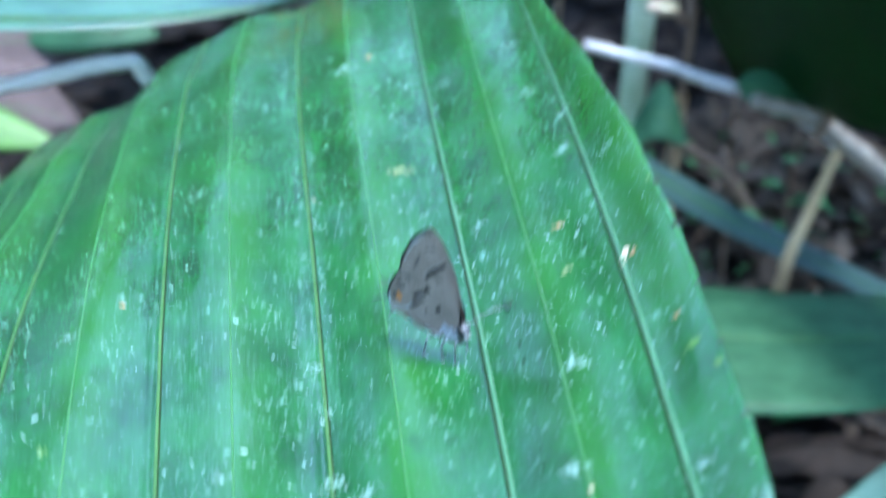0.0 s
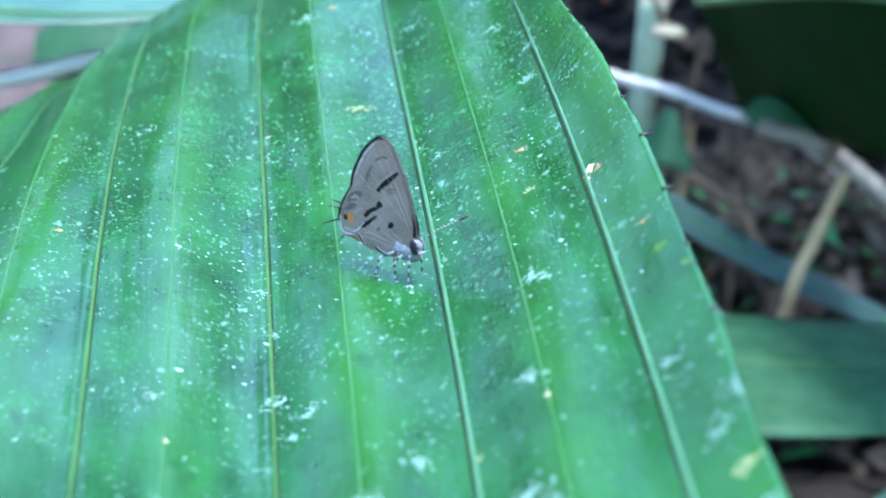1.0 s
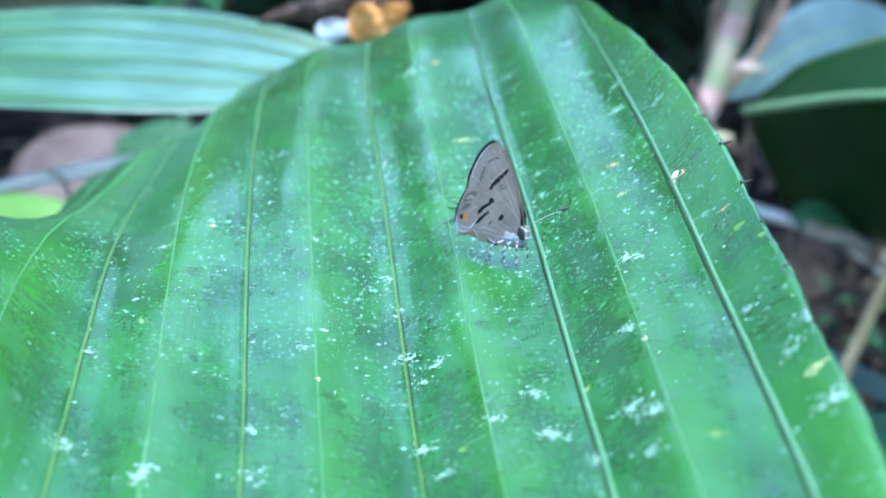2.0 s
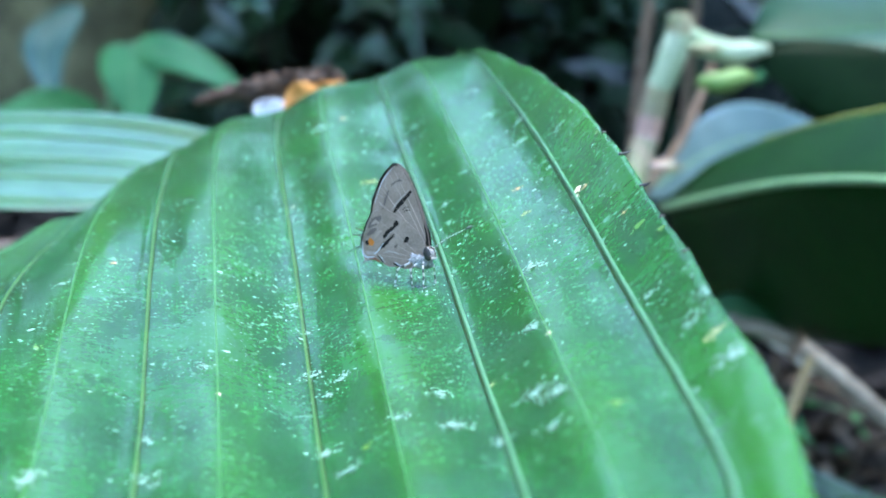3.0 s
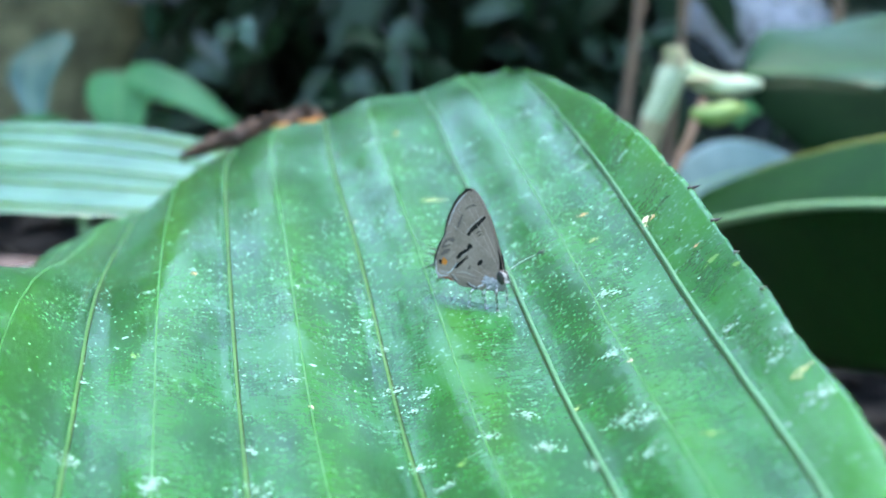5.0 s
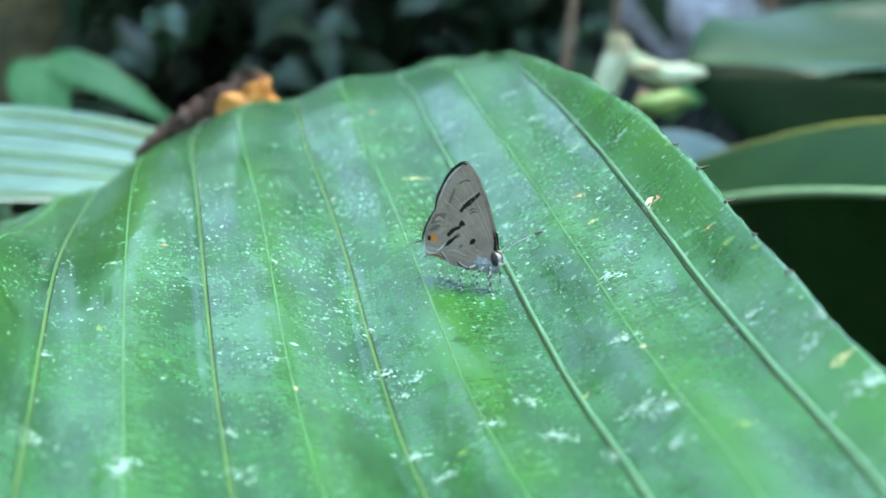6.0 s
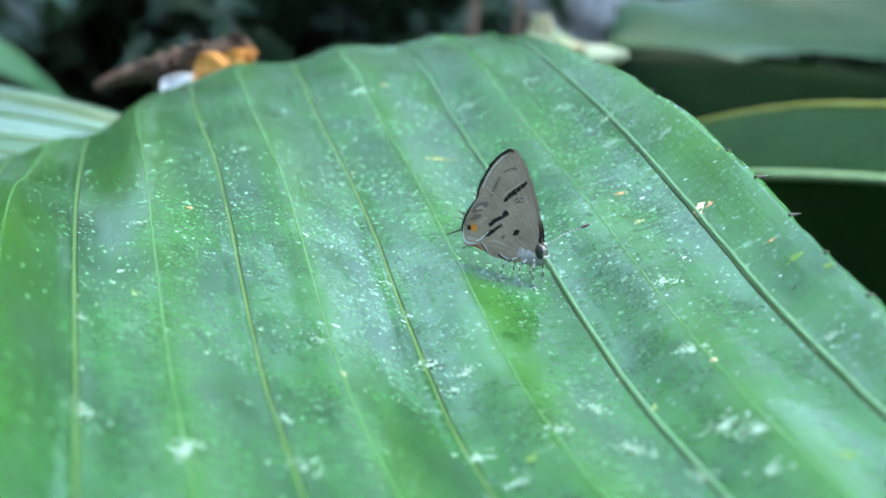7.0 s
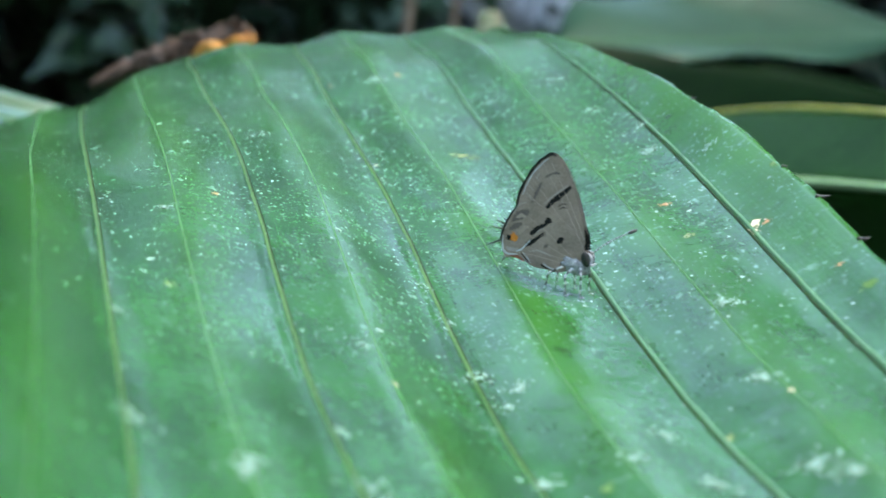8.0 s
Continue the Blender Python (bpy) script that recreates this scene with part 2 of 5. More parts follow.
M_STRAW = mottled("dry_straw", (0.325, 0.2125, 0.1), (0.625, 0.45, 0.2375), 55, (0.5, 0.8), 0.5, 0.001)
M_TWIG = mottled("brown_twig", (0.11, 0.068, 0.042), (0.30, 0.20, 0.13), 60, (0.6, 0.9), 0.6, 0.001)
# soil colour taken almost to black in place of the forest's shade
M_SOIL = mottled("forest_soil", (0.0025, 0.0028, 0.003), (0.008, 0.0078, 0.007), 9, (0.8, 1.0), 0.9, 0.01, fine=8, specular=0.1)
M_LITTER = mottled("leaf_litter", (0.007, 0.0056, 0.0042), (0.0525, 0.0392, 0.0294), 14, (0.6, 0.9), 0.5, 0.002, island=0.6, specular=0.15)
M_SCRAP = mottled("leaf_scraps", (0.011, 0.0088, 0.006), (0.1045, 0.07975, 0.055), 40, (0.6, 0.9), 0.5, 0.002, island=0.7, specular=0.15)
# leaf green kept very dark, so the colour holds the bank's shade
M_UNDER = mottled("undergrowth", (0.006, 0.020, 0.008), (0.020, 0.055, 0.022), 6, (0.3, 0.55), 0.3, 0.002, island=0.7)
M_CANOPY = mottled("canopy", (0.015, 0.05, 0.012), (0.035, 0.10, 0.025), 3, (0.4, 0.7), 0.3, 0.002, island=0.5)
M_BARK = mottled("mossy_bark", (0.022, 0.024, 0.010), (0.27, 0.25, 0.12), 14, (0.7, 1.0), 0.9, 0.008)
M_ROCK_DARK = mottled("dark_rock", (0.008, 0.010, 0.009), (0.040, 0.045, 0.042), 40, (0.7, 0.95), 0.8, 0.004, fine=4, specular=0.1)
M_ROCK = mottled("lichen_rock", (0.05, 0.055, 0.07), (0.85, 0.87, 0.93), 75, (0.7, 0.95), 0.8, 0.004, fine=4)

# ---- building ----


def mesh_of(name, verts, faces, materials, smooth=True):
    me = bpy.data.meshes.new(name)
    me.from_pydata([tuple(v) for v in verts], [], faces)
    for m in materials:
        me.materials.append(m)
    me.polygons.foreach_set("use_smooth", [smooth] * len(me.polygons))
    me.update()
    return me


def part(name, me, parent, label=""):
    """One mesh under a thing or under a part."""
    ob = new(name, me)
    ob.parent = parent
    return tagged(ob, label)


def thing(name, label, category, group="", kind="", at=(0, 0, 0)):
    ob = new(name)
    ob.empty_display_size = 0.02
    ob.location = at
    return tagged(ob, label, category, group, kind)


def smooth_path(points, n):
    """n places along a smooth line through the points."""
    p = np.array(points, float)
    p = np.vstack([2 * p[0] - p[1], p, 2 * p[-1] - p[-2]])
    out = []
    for s in np.linspace(0, len(p) - 3 - 1e-6, n):
        i = int(s)
        f = s - i
        a, b, c, d = p[i : i + 4]
        out.append(0.5 * (2 * b + (c - a) * f + (2 * a - 5 * b + 4 * c - d) * f * f + (3 * b - a - 3 * c + d) * f**3))
    return np.array(out)


def tube(name, points, radii, materials, n=24, sides=10, bands=0, rough=0.0, seed=0):
    """A round, tapering, slightly uneven rod along a smooth line. bands: rings that change between two materials."""
    rng = random.Random(seed)
    line = smooth_path(points, n) if len(points) > 2 else np.array([np.array(points[0]) + (np.array(points[1]) - np.array(points[0])) * s for s in np.linspace(0, 1, n)])
    r = np.interp(np.linspace(0, 1, n), np.linspace(0, 1, len(radii)), radii)
    verts, faces, index = [], [], []
    side = Vector((0.31, 0.17, 0.93))
    for k in range(n):
        way = Vector(line[min(k + 1, n - 1)] - line[max(k - 1, 0)]).normalized()
        if abs(way.dot(side)) > 0.97:
            side = Vector((1, 0.2, 0))
        a = (side - way * side.dot(way)).normalized()
        b = way.cross(a)
        side = a
        for q in range(sides):
            g = 2 * math.pi * q / sides
            rr = r[k] * (1 + rough * rng.uniform(-1, 1))
            verts.append(Vector(line[k]) + (a * math.cos(g) + b * math.sin(g)) * rr)
    for k in range(n - 1):
        for q in range(sides):
            faces.append((k * sides + q, k * sides + (q + 1) % sides, (k + 1) * sides + (q + 1) % sides, (k + 1) * sides + q))
            index.append(int(k * bands / n) % 2 if bands else 0)
    faces.append(tuple(range(sides))[::-1])
    faces.append(tuple(range((n - 1) * sides, n * sides)))
    index += [0, 0]
    me = mesh_of(name, verts, faces, materials)
    me.polygons.foreach_set("material_index", index)
    return me


def sheet(name, grid, thick, material):
    """A closed thin sheet from a grid of places (rows x columns x 3)."""
    g = np.asarray(grid, float)
    rows, cols = g.shape[:2]
    du = np.gradient(g, axis=0)
    dv = np.gradient(g, axis=1)
    nrm = np.cross(du, dv)
    nrm /= np.maximum(np.linalg.norm(nrm, axis=2, keepdims=True), 1e-12)
    verts = np.concatenate([(g + nrm * thick / 2).reshape(-1, 3), (g - nrm * thick / 2).reshape(-1, 3)])
    n = rows * cols
    faces = []
    for i in range(rows - 1):
        for j in range(cols - 1):
            a = i * cols + j
            faces.append((a, a + cols, a + cols + 1, a + 1))
            faces.append((n + a, n + a + 1, n + a + cols + 1, n + a + cols))
    rim = [j for j in range(cols)] + [i * cols + cols - 1 for i in range(1, rows)] + [(rows - 1) * cols + j for j in range(cols - 2, -1, -1)] + [i * cols for i in range(rows - 2, 0, -1)]
    for a, b in zip(rim, rim[1:] + rim[:1]):
        faces.append((a, b, n + b, n + a))
    return mesh_of(name, verts, faces, [material])


def blade_grid(base, mid, tip, side_a, side_b, rows=26, cols=6, fullness=0.75, ruffle=0.0, pleats=0, pleat=0.0, seed=0, blunt=0.0):
    """A leaf blade along a smooth midrib from base to tip; side_a and side_b reach from the midrib to its two margins."""
    rng = random.Random(seed)
    phase = rng.uniform(0, 6)
    line = smooth_path([base, mid, tip], rows)
    a, b = np.array(side_a, float), np.array(side_b, float)
    up = np.cross(line[-1] - line[0], a - b)
    up /= np.linalg.norm(up)
    grid = []
    for k in range(rows):
        s = k / (rows - 1)
        w = (math.sin(math.pi * min(max(s, 0.0), 1.0) ** fullness) ** 0.8) * (1 - blunt) + blunt * (1 if 0 < s < 1 else 0.2)
        w = max(w, 0.03)
        row = []
        for q in np.linspace(-1, 1, 2 * cols + 1):
            off = (a * q if q > 0 else -b * q) * w
            lift = ruffle * abs(q) ** 2 * math.sin(9 * s + phase + 2 * q) - 0.06 * np.linalg.norm(off) * abs(q)
            if pleats:
                lift += pleat * math.cos(math.pi * pleats * q) * w
            row.append(line[k] + off + up * lift)
        grid.append(row)
    return np.array(grid), line, up


def leaf_part(parent, base, mid, tip, side_a, side_b, material, rib_material, rib, label="", name="leaf", thick=0.0006, **more):
    """A leaf with its midrib on it, as a part of a plant."""
    grid, line, up = blade_grid(base, mid, tip, side_a, side_b, **more)
    ob = part(name, sheet(name, grid, thick, material), parent, label)
    if rib:
        part("midrib", tube("midrib", [line[k] for k in range(0, len(line), 3)], [rib, rib * 0.8, rib * 0.3], [rib_material], 24, 8), ob)
    return ob


def blotch(rng, where, radius, lift, stretch=1.0, turn=0.0, sides=9, up=0.0, jag=0.45):
    """Places of an uneven flat patch on the upper face of the big leaf: its middle and a ring."""
    v, y = min(where[0], EDGE_B - 0.0006), where[1]
    ring = [(v, y)]
    for q in range(sides):
        g = 2 * math.pi * q / sides
        r = radius * rng.uniform(jag, 1.75 - jag)
        dx, dy = r * math.cos(g) * stretch, r * math.sin(g)
        ring.append((min(v + dx * math.cos(turn) - dy * math.sin(turn), EDGE_B - 0.0003), y + dx * math.sin(turn) + dy * math.cos(turn)))
    out = leaf_frame(v, y)[3]
    return [tuple(Vector(leaf_place(*p)) + out * (0.000205 + up + lift * (0.6 if k == 0 else 0.15))) for k, p in enumerate(ring)]


def fan(sides, start=0):
    return [(start, start + 1 + q, start + 1 + (q + 1) % sides) for q in range(sides)]


# ---- the big pleated leaf: v names a line along the blade, y how far along it lies ----
PIVOT = (-0.02, 0.2, 0.88)
ACROSS = [-0.115, -0.094, -0.0715, -0.0462, -0.0198, 0.0064, 0.030, 0.045]
RISE = [-0.01313, 0.00511, 0.00373, 0.00769, 0.00424, 0.00671, 0.01684, 0.03097]
ALONG = [0.03, 0.08, 0.13, 0.18, 0.23, 0.28, 0.32, 0.36, 0.41, 0.47]
CREST = [0.89868, 0.89649, 0.89299, 0.89667, 0.90136, 0.90506, 0.90836, 0.90762, 0.89135, 0.76305]
TWIST = [-0.00334, 0.01749, 0.00927, -0.01661, 0.00225, -0.0104, -0.00574, -0.01373, 0.01229, -0.01476, -0.01318, 0.00724]
SPREAD, FLARE, BEND = [0.2088, 0.0136, 0.3017, -0.3225], [-0.0512, -0.0684, -0.1203, 0.2336], [-0.3026, -0.0358, -0.0451, -0.0011]
MAINS = [-0.108, -0.0874, -0.0678, -0.0425, -0.016, 0.0104, 0.0336]
MINORS = [-0.098, -0.0776, -0.0557, -0.0308, -0.0045, 0.0213]
EDGE_A, EDGE_B = -0.1240, 0.0424


def spline(knots, values):
    """A natural cubic spline."""
    k, v = np.array(knots), np.array(values)
    n, h = len(k), np.diff(k)
    a, b = np.eye(n), np.zeros(n)
    for i in range(1, n - 1):
        a[i, i - 1], a[i, i], a[i, i + 1] = h[i - 1], 2 * (h[i - 1] + h[i]), h[i]
        b[i] = 6 * ((v[i + 1] - v[i]) / h[i] - (v[i] - v[i - 1]) / h[i - 1])
    m = np.linalg.solve(a, b)

    def value(x):
        x = min(max(x, k[0]), k[-1])
        i = min(max(int(np.searchsorted(k, x)) - 1, 0), n - 2)
        p, q = (k[i + 1] - x) / h[i], (x - k[i]) / h[i]
        return p * v[i] + q * v[i + 1] + ((p**3 - p) * m[i] + (q**3 - q) * m[i + 1]) * h[i] ** 2 / 6

    return value


rise, crest = spline(ACROSS, RISE), spline(ALONG, CREST)
FOLDS = sorted([(m, -1.0) for m in MAINS] + [(m, 1.25 if m in MINORS[4:] else 1.0) for m in MINORS] + [(EDGE_B, 0.3), (EDGE_A, 0.0)])


def powers(k, t):
    return k[0] * t + k[1] * t**2 + k[2] * t**3 + k[3] * t**4


def margin(y):
    """The line of the outer margin at y."""
    t = math.tanh((y - 0.2) / 0.15)
    return EDGE_B - 0.0013 - (0.0050 * t + 0.0062 * t * t if t > 0 else 0.0052 * t + 0.0060 * t * t)


def pleat(v):
    """The folds of the blade between its veins."""
    for (a, p), (b, q) in zip(FOLDS, FOLDS[1:]):
        if a <= v <= b:
            f = (v - a) / (b - a)
            f = 0.15 * f + 0.85 * (0.5 - 0.5 * math.cos(math.pi * f))
            h = 0.00095 * (p + (q - p) * f)
            break
    else:
        return 0.0
    # each main vein lies in a narrow groove with a swollen lip beside it
    for k, m in enumerate(MAINS):
        d = v - m
        if abs(d) < 0.006:
            lip = 0.0010 if k >= 5 else -0.0011
            h += (0.00004 if k >= 5 else 0.0002) * math.exp(-(((d - lip) / 0.00075) ** 2)) - (0.00008 if k >= 5 else 0.0002) * math.exp(-((d / 0.00028) ** 2))
    return h


def dimple(v, y):
    """Soft bumps of the blade between the veins."""
    return 0.00034 * noise.noise((v * 95, y * 42, 2.2)) + 0.00016 * noise.noise((v * 230, y * 120, 7.7))


def leaf_place(v, y, lift=0.0):
    """A place on the blade, from its pivot."""
    t = math.tanh((y - 0.2) / 0.15)
    last = MAINS[-1]
    b = v if v <= last else last + (v - last) * max(0.08, (margin(y) - last) / (EDGE_B - last))
    narrow = 1.0
    if y < 0.07:
        narrow = max(0.0, (y + 0.06) / 0.13) ** 0.6
    if y > 0.40:
        narrow = max(0.06, 1 - ((y - 0.40) / 0.13) ** 1.6)
    x = narrow * (b * (1 + powers(SPREAD, t)) + b * abs(b) / 0.05 * powers(FLARE, t)) + 0.05 * powers(BEND, t)
    c, k = min(max(b, -0.12), 0.05) / 0.05, math.tanh((y - 0.2) / 0.12)
    h = rise(b) + crest(y) + sum(TWIST[4 * (i - 1) + j - 1] * c**i * k**j for i in (1, 2, 3) for j in (1, 2, 3, 4))
    h -= 0.35 * max(0.0, 0.03 - y) + 1.3 * max(0.0, y - 0.47)
    return (x - PIVOT[0], y - PIVOT[1], h + pleat(v) + dimple(v, y) + lift - PIVOT[2])


def leaf_frame(v, y):
    """A place on the blade with the ways across, along and out of it."""
    e = 0.0003
    p = Vector(leaf_place(v, y))
    a = (Vector(leaf_place(v + e, y)) - Vector(leaf_place(v - e, y))).normalized()
    d = (Vector(leaf_place(v, y + e)) - Vector(leaf_place(v, y - e))).normalized()
    return p, a, d, a.cross(d).normalized()


def build_specks(leaf):
    """Fine pale specks strewn over the blade in drifts, thicker beside the veins."""
    rng = random.Random(77)
    verts, faces = [], []
    while len(faces) < 5600:
        v, y = rng.uniform(-0.112, 0.042), rng.uniform(0.085, 0.385)
        drift = 0.5 + 0.9 * noise.noise((v * 62, y * 38, 3.1)) + 0.55 * noise.noise((v * 210, y * 120, 8.4))
        beside = min(abs(v - m - 0.0012) for m in MAINS)
        if v > MAINS[-1] + 0.001 and rng.random() > 0.4:
            continue
        if rng.random() > 0.16 + 0.84 * min(max((y - 0.12) / 0.05, 0.0), 1.0):
            continue
        if rng.random() > max(0.05, drift) ** 2 + 0.35 * math.exp(-((beside / 0.0013) ** 2)):
            continue
        p, a, d, out = leaf_frame(v, min(y, 0.384))
        r = 0.000078 * math.exp(rng.gauss(0, 0.52))
        long, turn = rng.uniform(1.0, 2.0), rng.gauss(0, 0.5)
        k, n = len(verts), rng.choice((5, 6, 7))
        for q in range(n):
            g = 2 * math.pi * q / n
            i, j = r * long * math.cos(g) * rng.uniform(0.7, 1.2), r * math.sin(g) * rng.uniform(0.7, 1.2)
            verts.append(p + out * 0.00024 + a * (i * math.cos(turn) - j * math.sin(turn)) + d * (i * math.sin(turn) + j * math.cos(turn)))
        faces.append(tuple(range(k, k + n)))
    tagged(part("speck", mesh_of("speck", verts, faces, [M_SPECK]), leaf, "fine pale specks"), kind="stuff")


def build_big_leaf():
    leaf = thing("pleated_leaf", "broad bright green pleated leaf with parallel veins and pale specks", "leaf", at=PIVOT)
    ys = np.concatenate([np.linspace(-0.058, 0.06, 26)[:-1], np.linspace(0.06, 0.40, 150)[:-1], np.linspace(0.40, 0.53, 30)])
    vs = []
    stops = [EDGE_A] + sorted(MAINS + MINORS) + [EDGE_B]
    for a, b in zip(stops, stops[1:]):
        vs += list(np.linspace(a, b, 13)[:-1])
    vs.append(EDGE_B)
    for m in MAINS:
        vs += [m + d * 0.0003 for d in (-8, -6, -5, -4, -3, -2, -1, 1, 2, 3, 4, 5, 6, 8)]
    vs = sorted(v for v in set(vs) if EDGE_A <= v <= EDGE_B)
    rng = random.Random(4)
    grid = []
    for y in ys:
        row = [leaf_place(v, y) for v in vs]
        # a slightly nibbled, wavy margin
        wave = 0.00022 * math.sin(y * 160) + 0.00015 * rng.uniform(-1, 1)
        row[-1] = (row[-1][0] + wave, row[-1][1], row[-1][2] + 0.4 * wave)
        grid.append(row)
    me = sheet("blade", np.array(grid), 0.00035, M_LEAF)
    where = np.array([(v, y, 0.0) for y in ys for v in vs] * 2)
    near = np.array([max([math.exp(-(((v - m - 0.0015) / 0.0042) ** 2)) for m in MINORS] + [1.3 * math.exp(-(((v - EDGE_B) / 0.0085) ** 2))]) for y in ys for v in vs] * 2)
    me.attributes.new("where", "FLOAT_VECTOR", "POINT").data.foreach_set("vector", where.ravel())
    me.attributes.new("tint", "FLOAT", "POINT").data.foreach_set("value", near)
    part("blade", me, leaf)
    for v in MAINS[:5]:
        line = [leaf_place(v, y, 0.00008) for y in np.linspace(-0.03, 0.50, 110)]
        part("main_vein", tube("main_vein", line, [0.0002, 0.00036, 0.00042, 0.00040, 0.00032], [M_VEIN], 220, 8, 0, 0.08), leaf, "olive green main vein in a groove")
        # the shade along the vein's side, put in as a thin dark rod
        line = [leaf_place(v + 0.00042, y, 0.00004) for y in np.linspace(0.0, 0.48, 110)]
        part("vein_shade", tube("vein_shade", line, [0.00012, 0.00022, 0.00024, 0.0002], [M_VEIN_AND_SHADE], 220, 6), leaf)
    for v in MAINS[5:]:
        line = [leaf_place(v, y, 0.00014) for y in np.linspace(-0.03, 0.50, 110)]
        part("main_vein", tube("main_vein", line, [0.00014, 0.00024, 0.00025, 0.00022], [M_VEIN_AND_SHADE], 220, 8), leaf, "dark main vein in a groove")
        line = [leaf_place(v + 0.00058, y, 0.00002) for y in np.linspace(0.0, 0.46, 100)]
        part("vein_ridge", tube("vein_ridge", line, [0.0003, 0.00042, 0.00036, 0.00022, 0.00018], [M_RIDGE], 210, 8), leaf, "pale swollen ridge beside a vein")
    for v in MINORS:
        line = [leaf_place(v, y, 0.0001) for y in np.linspace(0.0, 0.48, 100)]
        part("minor_vein", tube("minor_vein", line, [0.0001, 0.00019, 0.0002, 0.00014], [M_VEIN_PALE], 200, 6), leaf)
    part("petiole", tube("petiole", [leaf_place(-0.02, 0.525), (0.0, 0.36, -0.22), (0.02, 0.375, -0.34)], [0.004, 0.0055, 0.007], [M_VEIN], 24, 10), leaf)
    # scars and crusts that can be told apart
    scars = [
        (0.0350, 0.1763, 0.0017, M_HOLE, 0.8), (0.0342, 0.1744, 0.0010, M_HOLE, 0.9), (0.0361, 0.1748, 0.0008, M_RUST, 0.9), (0.0267, 0.1943, 0.0011, M_RUST, 1.1),
        (0.0026, 0.2364, 0.0015, M_SMEAR, 2.0), (0.0001, 0.3008, 0.0013, M_RUST, 0.9), (-0.0490, 0.1875, 0.0009, M_RUST, 1.0),
        (-0.0307, 0.1351, 0.0010, M_HOLE, 0.5), (0.0213, 0.1282, 0.0009, M_HOLE, 0.7), (0.0257, 0.0956, 0.0016, M_YELLOW, 1.0),
        (-0.0091, 0.1132, 0.0014, M_YELLOW, 1.2), (0.0412, 0.1398, 0.0013, M_YELLOW, 0.7), (0.0393, 0.1463, 0.0012, M_YELLOW, 1.3),
        (0.0262, 0.1803, 0.0009, M_SMEAR, 1.2), (-0.0147, 0.2321, 0.0007, M_HOLE, 1.0), (-0.0592, 0.1480, 0.0016, M_YELLOW, 0.6),
        (0.0400, 0.1003, 0.0018, M_SMEAR, 1.0), (0.0386, 0.1544, 0.0007, M_RUST, 1.0), (0.0116, 0.1235, 0.0009, M_SMEAR, 0.8), (-0.0140, 0.2995, 0.0006, M_RUST, 1.0),
        (0.0425, 0.1875, 0.0012, M_YELLOW, 1.2),
    ]
    for k, (x, y, r, m, st) in enumerate(scars):
        rng = random.Random(100 + k)
        verts, faces = [], []
        # a ragged middle with crumbs round it
        for q in range(1 + (22 if m is M_SMEAR else 6)):
            g, far = rng.uniform(0, 6.283), (0.0 if q == 0 else r * rng.uniform(0.2, 0.95))
            size = r * (0.56 if q == 0 and m is not M_SMEAR else rng.uniform(0.08, 0.22))
            faces += fan(9, len(verts))
            verts += blotch(rng, (x + st * far * math.cos(g), y + far * math.sin(g)), size, 0.00006, rng.uniform(0.8, 1.3) * st, 0.2, 9, 0.000004 * q, 0.5)
        part("scar", mesh_of("scar", verts, faces, [m]), leaf)
    crusts = [
        (-0.0154, 0.1467, 0.0017), (-0.0149, 0.1179, 0.0019), (-0.0035, 0.1188, 0.0015), (0.0235, 0.1561, 0.0015), (-0.0125, 0.1085, 0.0016), (0.0386, 0.1081, 0.0014),
        (0.0403, 0.0922, 0.002), (0.0174, 0.1111, 0.0014), (0.0194, 0.1068, 0.0013), (-0.0563, 0.1008, 0.0017), (-0.0055, 0.2961, 0.0022), (0.0145, 0.2068, 0.0011),
        (0.0315, 0.2179, 0.0014), (0.0291, 0.2497, 0.0012), (-0.0363, 0.2308, 0.0011), (-0.0658, 0.2368, 0.0012), (0.0043, 0.1119, 0.0013), (0.0104, 0.1021, 0.0015),
        (0.0038, 0.1252, 0.0014), (-0.0106, 0.1424, 0.0015), (-0.0414, 0.1051, 0.0017), (0.0381, 0.2059, 0.0011), (0.0198, 0.1338, 0.0012), (0.0359, 0.1244, 0.0011),
        (0.042, 0.1119, 0.0012), (-0.0159, 0.1634, 0.0011), (-0.0329, 0.1445, 0.0009), (0.0415, 0.1132, 0.0012), (-0.0577, 0.1785, 0.0011), (0.0172, 0.0969, 0.0013),
        (0.0045, 0.1119, 0.0017), (0.0164, 0.1111, 0.0016), (0.0191, 0.1072, 0.0016), (0.0198, 0.133, 0.0014), (-0.0132, 0.1385, 0.0012), (0.0286, 0.2763, 0.0013),
        (-0.0171, 0.1742, 0.0012), (-0.0667, 0.1364, 0.0012), (-0.0667, 0.1072, 0.0016), (-0.0558, 0.1021, 0.0018), (-0.0414, 0.1192, 0.0014), (0.0152, 0.2742, 0.001),
        (0.0332, 0.23, 0.0013), (0.0228, 0.1557, 0.0009),
    ]
    for k, (x, y, r) in enumerate(crusts):
        rng = random.Random(300 + k)
        verts, faces = [], []
        for q in range(42):
            a, d = rng.uniform(0, 6.283), r * abs(rng.gauss(0, 0.85))
            pts = blotch(rng, (x + 1.2 * d * math.cos(a), y + d * math.sin(a)), r * rng.uniform(0.04, 0.20), 0.00003, rng.uniform(0.8, 1.6), rng.uniform(-0.5, 0.5), 7, 0.000005 * q)
            faces += fan(7, len(verts))
            verts += pts
        part("crust", mesh_of("crust", verts, faces, [M_CRUST]), leaf, "pale crusty spot")
    build_specks(leaf)
